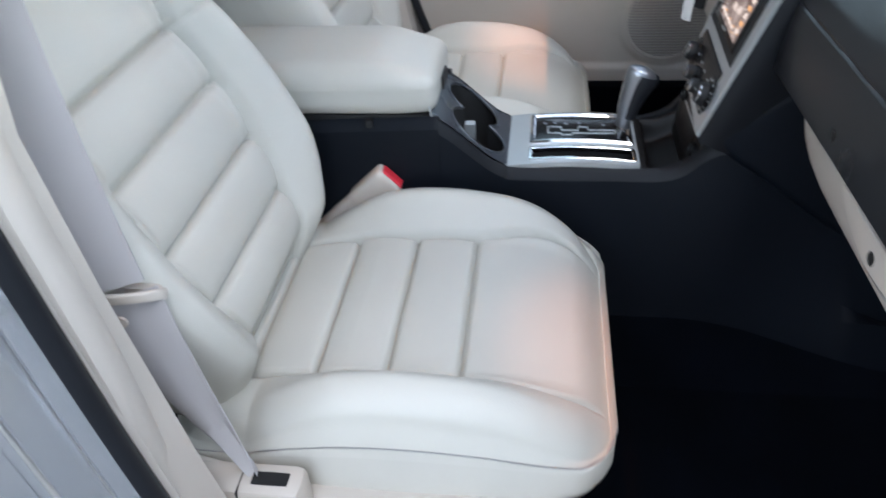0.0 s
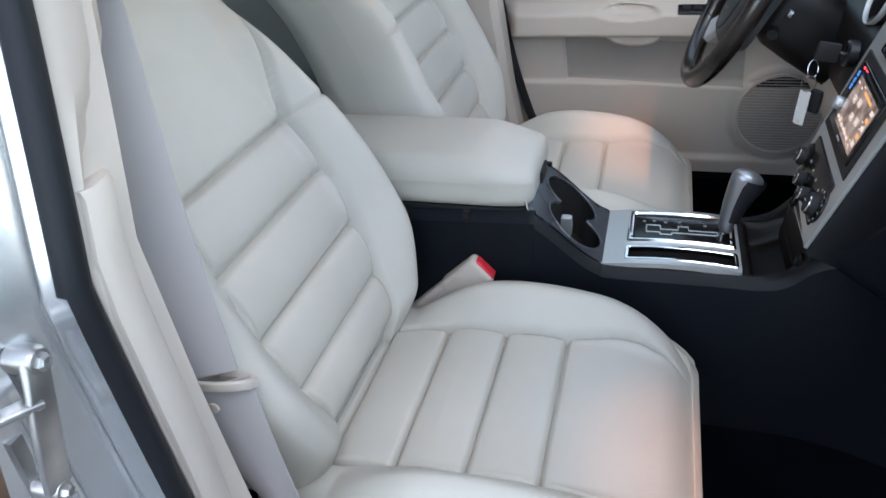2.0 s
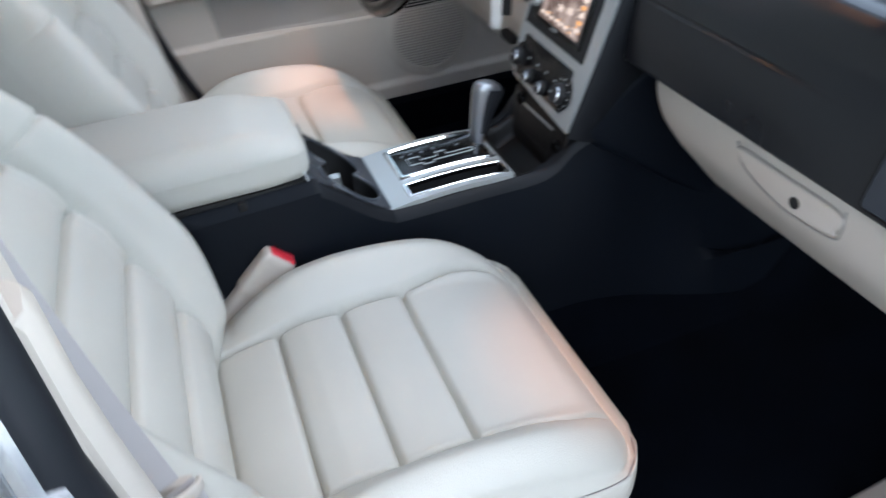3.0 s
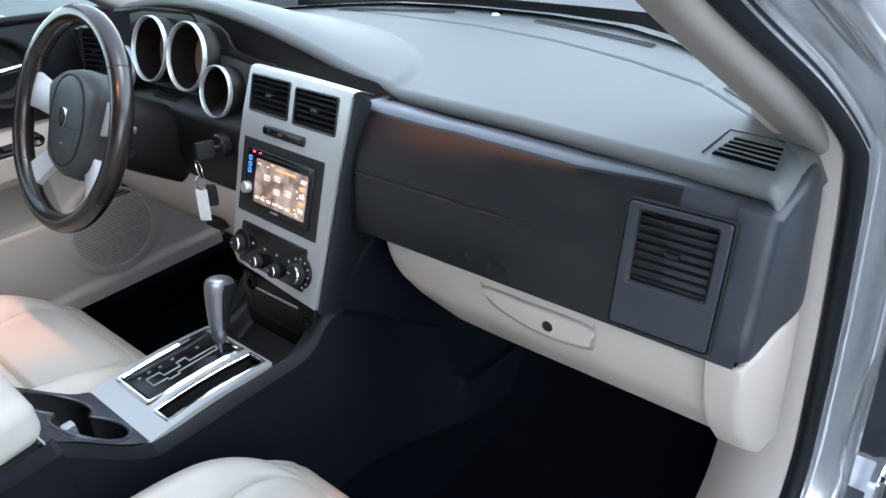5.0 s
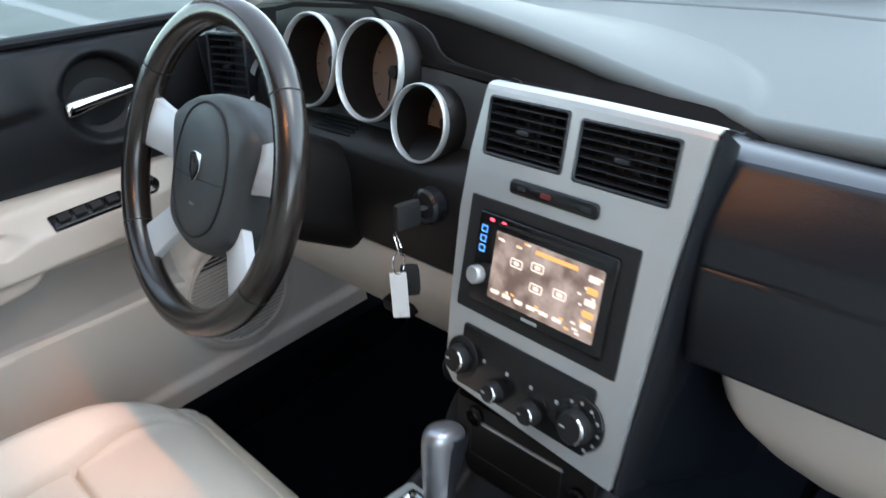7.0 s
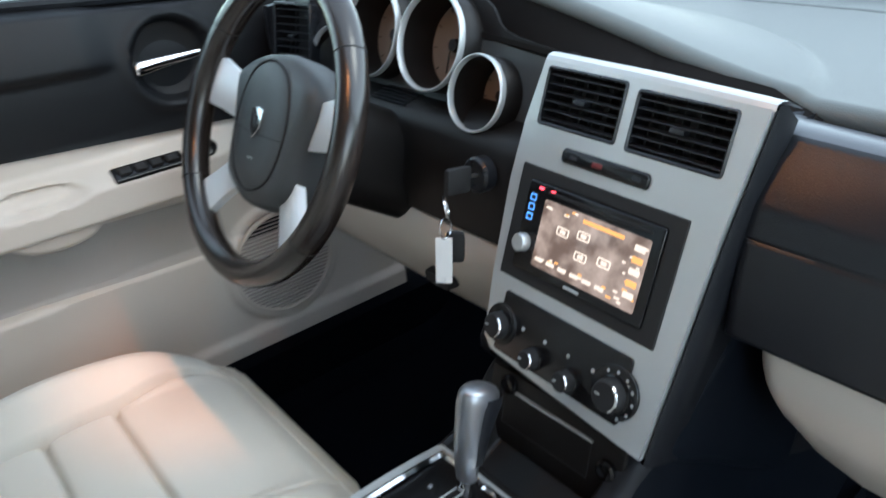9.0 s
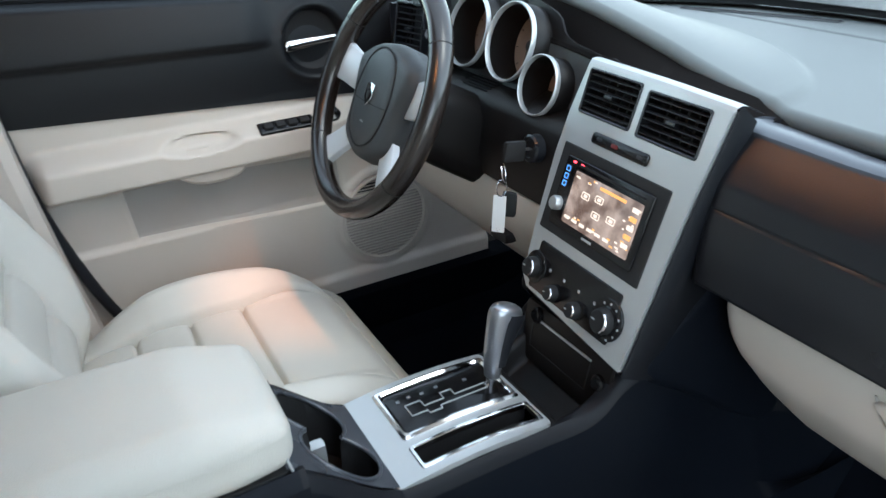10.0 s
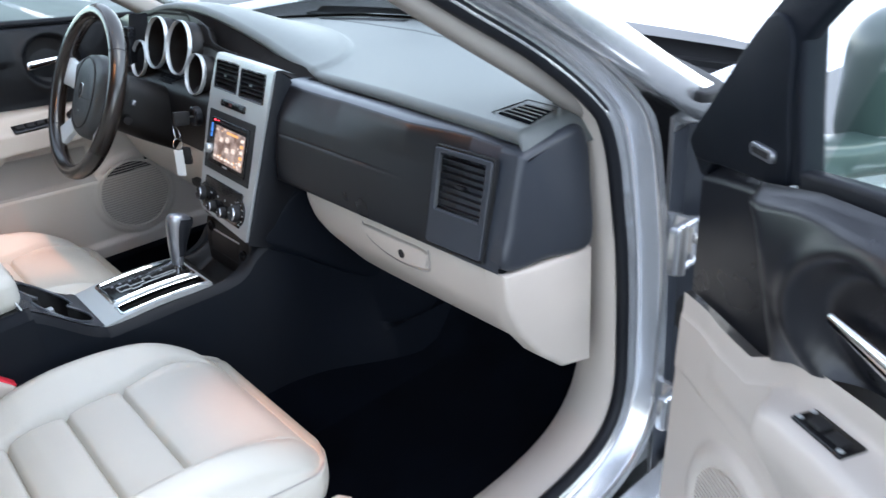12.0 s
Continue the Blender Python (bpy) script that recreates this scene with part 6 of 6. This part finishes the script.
# mirror sail with its tweeter bar, window frame, pane
part("sail", slab(curve_pts([(0.150, 0.936), (0.20, 0.945), (0.28, 0.956), (0.322, 0.966), (0.312, 1.02), (0.304, 1.07), (0.300, 1.098), (0.284, 1.116), (0.256, 1.112), (0.212, 1.062), (0.165, 1.003), (0.130, 0.958)], 2, closed=True), -0.010, 0.0035, 0.003), CONSOLE, pd, "black triangular mirror sail", smooth=50)
part("tweeter_bar", slab(at2(rrect(0.040, 0.014, 0.006, 4), 0.281, 0.987), 0.0030, 0.0085, 0.002), GREYMETAL, pd, "small pale oblong badge")
part("tweeter_core", slab(at2(rrect(0.028, 0.006, 0.002, 4), 0.281, 0.987), 0.0085, 0.0092, 0.0004), MATTE, pd)
fp = curve_pts([(0.140, 0.935, -0.009), (0.178, 0.979, -0.009), (0.235, 1.053, -0.009), (0.285, 1.110, -0.010), (0.36, 1.19, -0.024), (0.48, 1.285, -0.06), (0.65, 1.37, -0.15), (0.88, 1.385, -0.15), (1.0, 1.30, -0.13), (1.06, 1.02, -0.04)], 6)
part("window_frame", sweep(fp, rrect(0.052, 0.018, 0.005, 3), up=(0, 0, 1)), CONSOLE, pd, "black window frame", smooth=50)
part("sail_post", sweep([(0.329, 0.970, -0.012), (0.312, 1.04, -0.013), (0.297, 1.105, -0.016)], rrect(0.022, 0.026, 0.005, 3), up=(0, 0, 1)), CONSOLE, pd)
part("belt_strip", sweep(curve_pts([(0.335, 0.964, -0.010), (0.472, 0.984, -0.010), (0.75, 1.004, -0.010), (1.06, 1.024, -0.010)], 4), rrect(0.042, 0.020, 0.006, 3), up=(0, 0, 1)), RUBBER, pd, "black rubber belt strip")
part("door_glass", grid(lambda a, b: (0.335 + 0.71 * a, 0.975 + 0.05 * a + b * (0.22 + 0.5 * a * (1 - a) + 0.06 * a), -0.02 - 0.10 * b), np.linspace(0, 1, 9), np.linspace(0, 1, 5)), DOOR_GLASS, pd, "clear window pane").visible_shadow = False

# outside mirror on the open door
mr = thing("door_mirror", "outside mirror with pale reflecting glass on the open door, shell darkened for shade", "mirror", m=PM)
V, F = rbox((0.105, 0.175, 0.20), 0.048, 0.010)
V[:, 0] *= 1 + 0.12 * V[:, 2] / 0.10
part("housing", (V + np.array((0.232, 1.018, -0.222)), F), MIRROR_GREY, mr, "mirror housing with shade and glass tint in its grey", smooth=70)
part("arm", sweep([(0.25, 0.965, -0.03), (0.255, 0.96, -0.10), (0.265, 0.965, -0.17)], rrect(0.05, 0.04, 0.012, 3), up=(0, 1, 0)), MIRROR_GREY, mr)
mglass = mat("mirror_glass", (0.85, 0.88, 0.86), 0.03, 1.0, bump=0, vary=0.0)
part("mirror_glass", slab(rrect(0.150, 0.135, 0.040, 6), 0, 0.003, 0.001), mglass, mr, "bright mirror glass", m=axes((0.288, 1.018, -0.222), (0.10, 0, -0.995), (0, 1, 0), (0.995, 0, 0.10)))

# hinges between pillar and open door
PI = PM.inverted()
for z0, hh in ((0.747, 0.078), (0.452, 0.062)):
    hg = part("hinge", moved(ring_frame(dense(rrect(0.070, hh, 0.010, 3), 2), dense(rrect(0.046, hh - 0.024, 0.006, 3), 2), -0.006, 0.006, 0.003), PI @ Matrix.Translation((0.862, -0.822, z0)) @ Matrix.Rotation(radians(90), 4, "X")), PAINT, pd, "silver painted steel hinge bracket")
    part("pillar_leaf", moved(box(0.012, 0.055, hh, (0.880, -0.800, z0), 0.004, 0.02), PI), PAINT, hg)
    part("hinge_pin", moved(revolve([(0.007, -hh / 2), (0.008, -0.03), (0.008, 0.03), (0.007, hh / 2)], 16), PI @ Matrix.Translation((0.846, -0.826, z0))), STEEL, hg)
    part("hinge_bolt", moved(revolve([(0.008, 0), (0.008, 0.005), (0.005, 0.007), (0, 0.007)], 6), PI @ axes((0.872, -0.830, z0 + 0.012), (1, 0, 0), (0, 0, 1), (0, -1, 0))), STEEL, hg)
part("check_boot", moved(box(0.045, 0.034, 0.06, (0.884, -0.828, 0.628), 0.012, 0.010), PI), MATTE, pd, "black door check boot")

# door striker on the rear pillar
stk = thing("door_striker", "steel door striker bolted to the rusty pillar recess", "striker", at=(0.008, 0, -0.036))
part("recess_plate", box(0.006, 0.058, 0.20, (-0.122, -0.792, 0.860), 0.003, 0.02), RUST, stk, "rusty brown recess")
part("plate", box(0.010, 0.030, 0.080, (-0.114, -0.790, 0.872), 0.004, 0.02), STEEL, stk)
part("strap", sweep(curve_pts([(-0.094, -0.774, 0.962), (-0.088, -0.786, 0.938), (-0.088, -0.795, 0.905), (-0.092, -0.799, 0.870)], 5), rrect(0.022, 0.006, 0.002, 3), up=(1, 0, 0)), STEEL, stk, "bent steel strap")
part("strap_bridge", sweep(curve_pts([(-0.112, -0.812, 0.935), (-0.096, -0.800, 0.940), (-0.088, -0.786, 0.938)], 4), rrect(0.014, 0.006, 0.002, 3), up=(0, 0, 1)), STEEL, stk)
for by, bz, br in ((-0.774, 0.962, 0.011), (-0.799, 0.866, 0.0085)):
    bs = part("boss", moved(revolve([(br, -0.016), (br, 0.003), (br * 0.8, 0.006), (0, 0.006)], 24), axes((-0.094, by, bz), (0, 1, 0), (0, 0, 1), (1, 0, 0))), STEEL, stk, "round steel boss")
    part("bolt", moved(revolve([(br * 0.6, 0.005), (br * 0.6, 0.010), (br * 0.4, 0.012), (br * 0.3, 0.009), (0, 0.009)], 6), axes((-0.094, by, bz), (0, 1, 0), (0, 0, 1), (1, 0, 0))), STEEL, bs)

# wipers and the outer cowl grille
wp = thing("windscreen_wiper", "black windscreen wiper resting at the base of the glass", "wiper")
part("arm", sweep(curve_pts([(1.245, -0.30, 0.985), (1.235, -0.10, 0.995), (1.225, 0.25, 0.995)], 4), rrect(0.018, 0.010, 0.003, 2)), MATTE, wp)
part("pivot_cap", box(0.05, 0.07, 0.035, (1.245, -0.31, 0.985), 0.014, 0.012), MATTE, wp)
part("blade", sweep(curve_pts([(1.222, -0.05, 1.002), (1.215, 0.25, 1.006), (1.225, 0.55, 0.998)], 4), rrect(0.008, 0.014, 0.002, 2)), RUBBER, wp)
cg = thing("cowl_grille", "black plastic cowl end grille beside the bonnet", "grille")
part("frame", slab(curve_pts([(1.125, -0.535), (1.06, -0.668), (0.965, -0.800), (0.925, -0.822), (0.890, -0.812), (0.925, -0.758), (1.02, -0.655)], 5, closed=True), 0.952, 0.966, 0.004), MATTE, cg)
for i in range(9):
    part("grille_bar", moved(box(0.003, 0.034, 0.004, (0, 0, 0), 0.001), Matrix.Translation((0.915 + 0.011 * i, -0.790 + 0.012 * i, 0.968)) @ Matrix.Rotation(radians(-45), 4, "Z")), SLAT, cg)
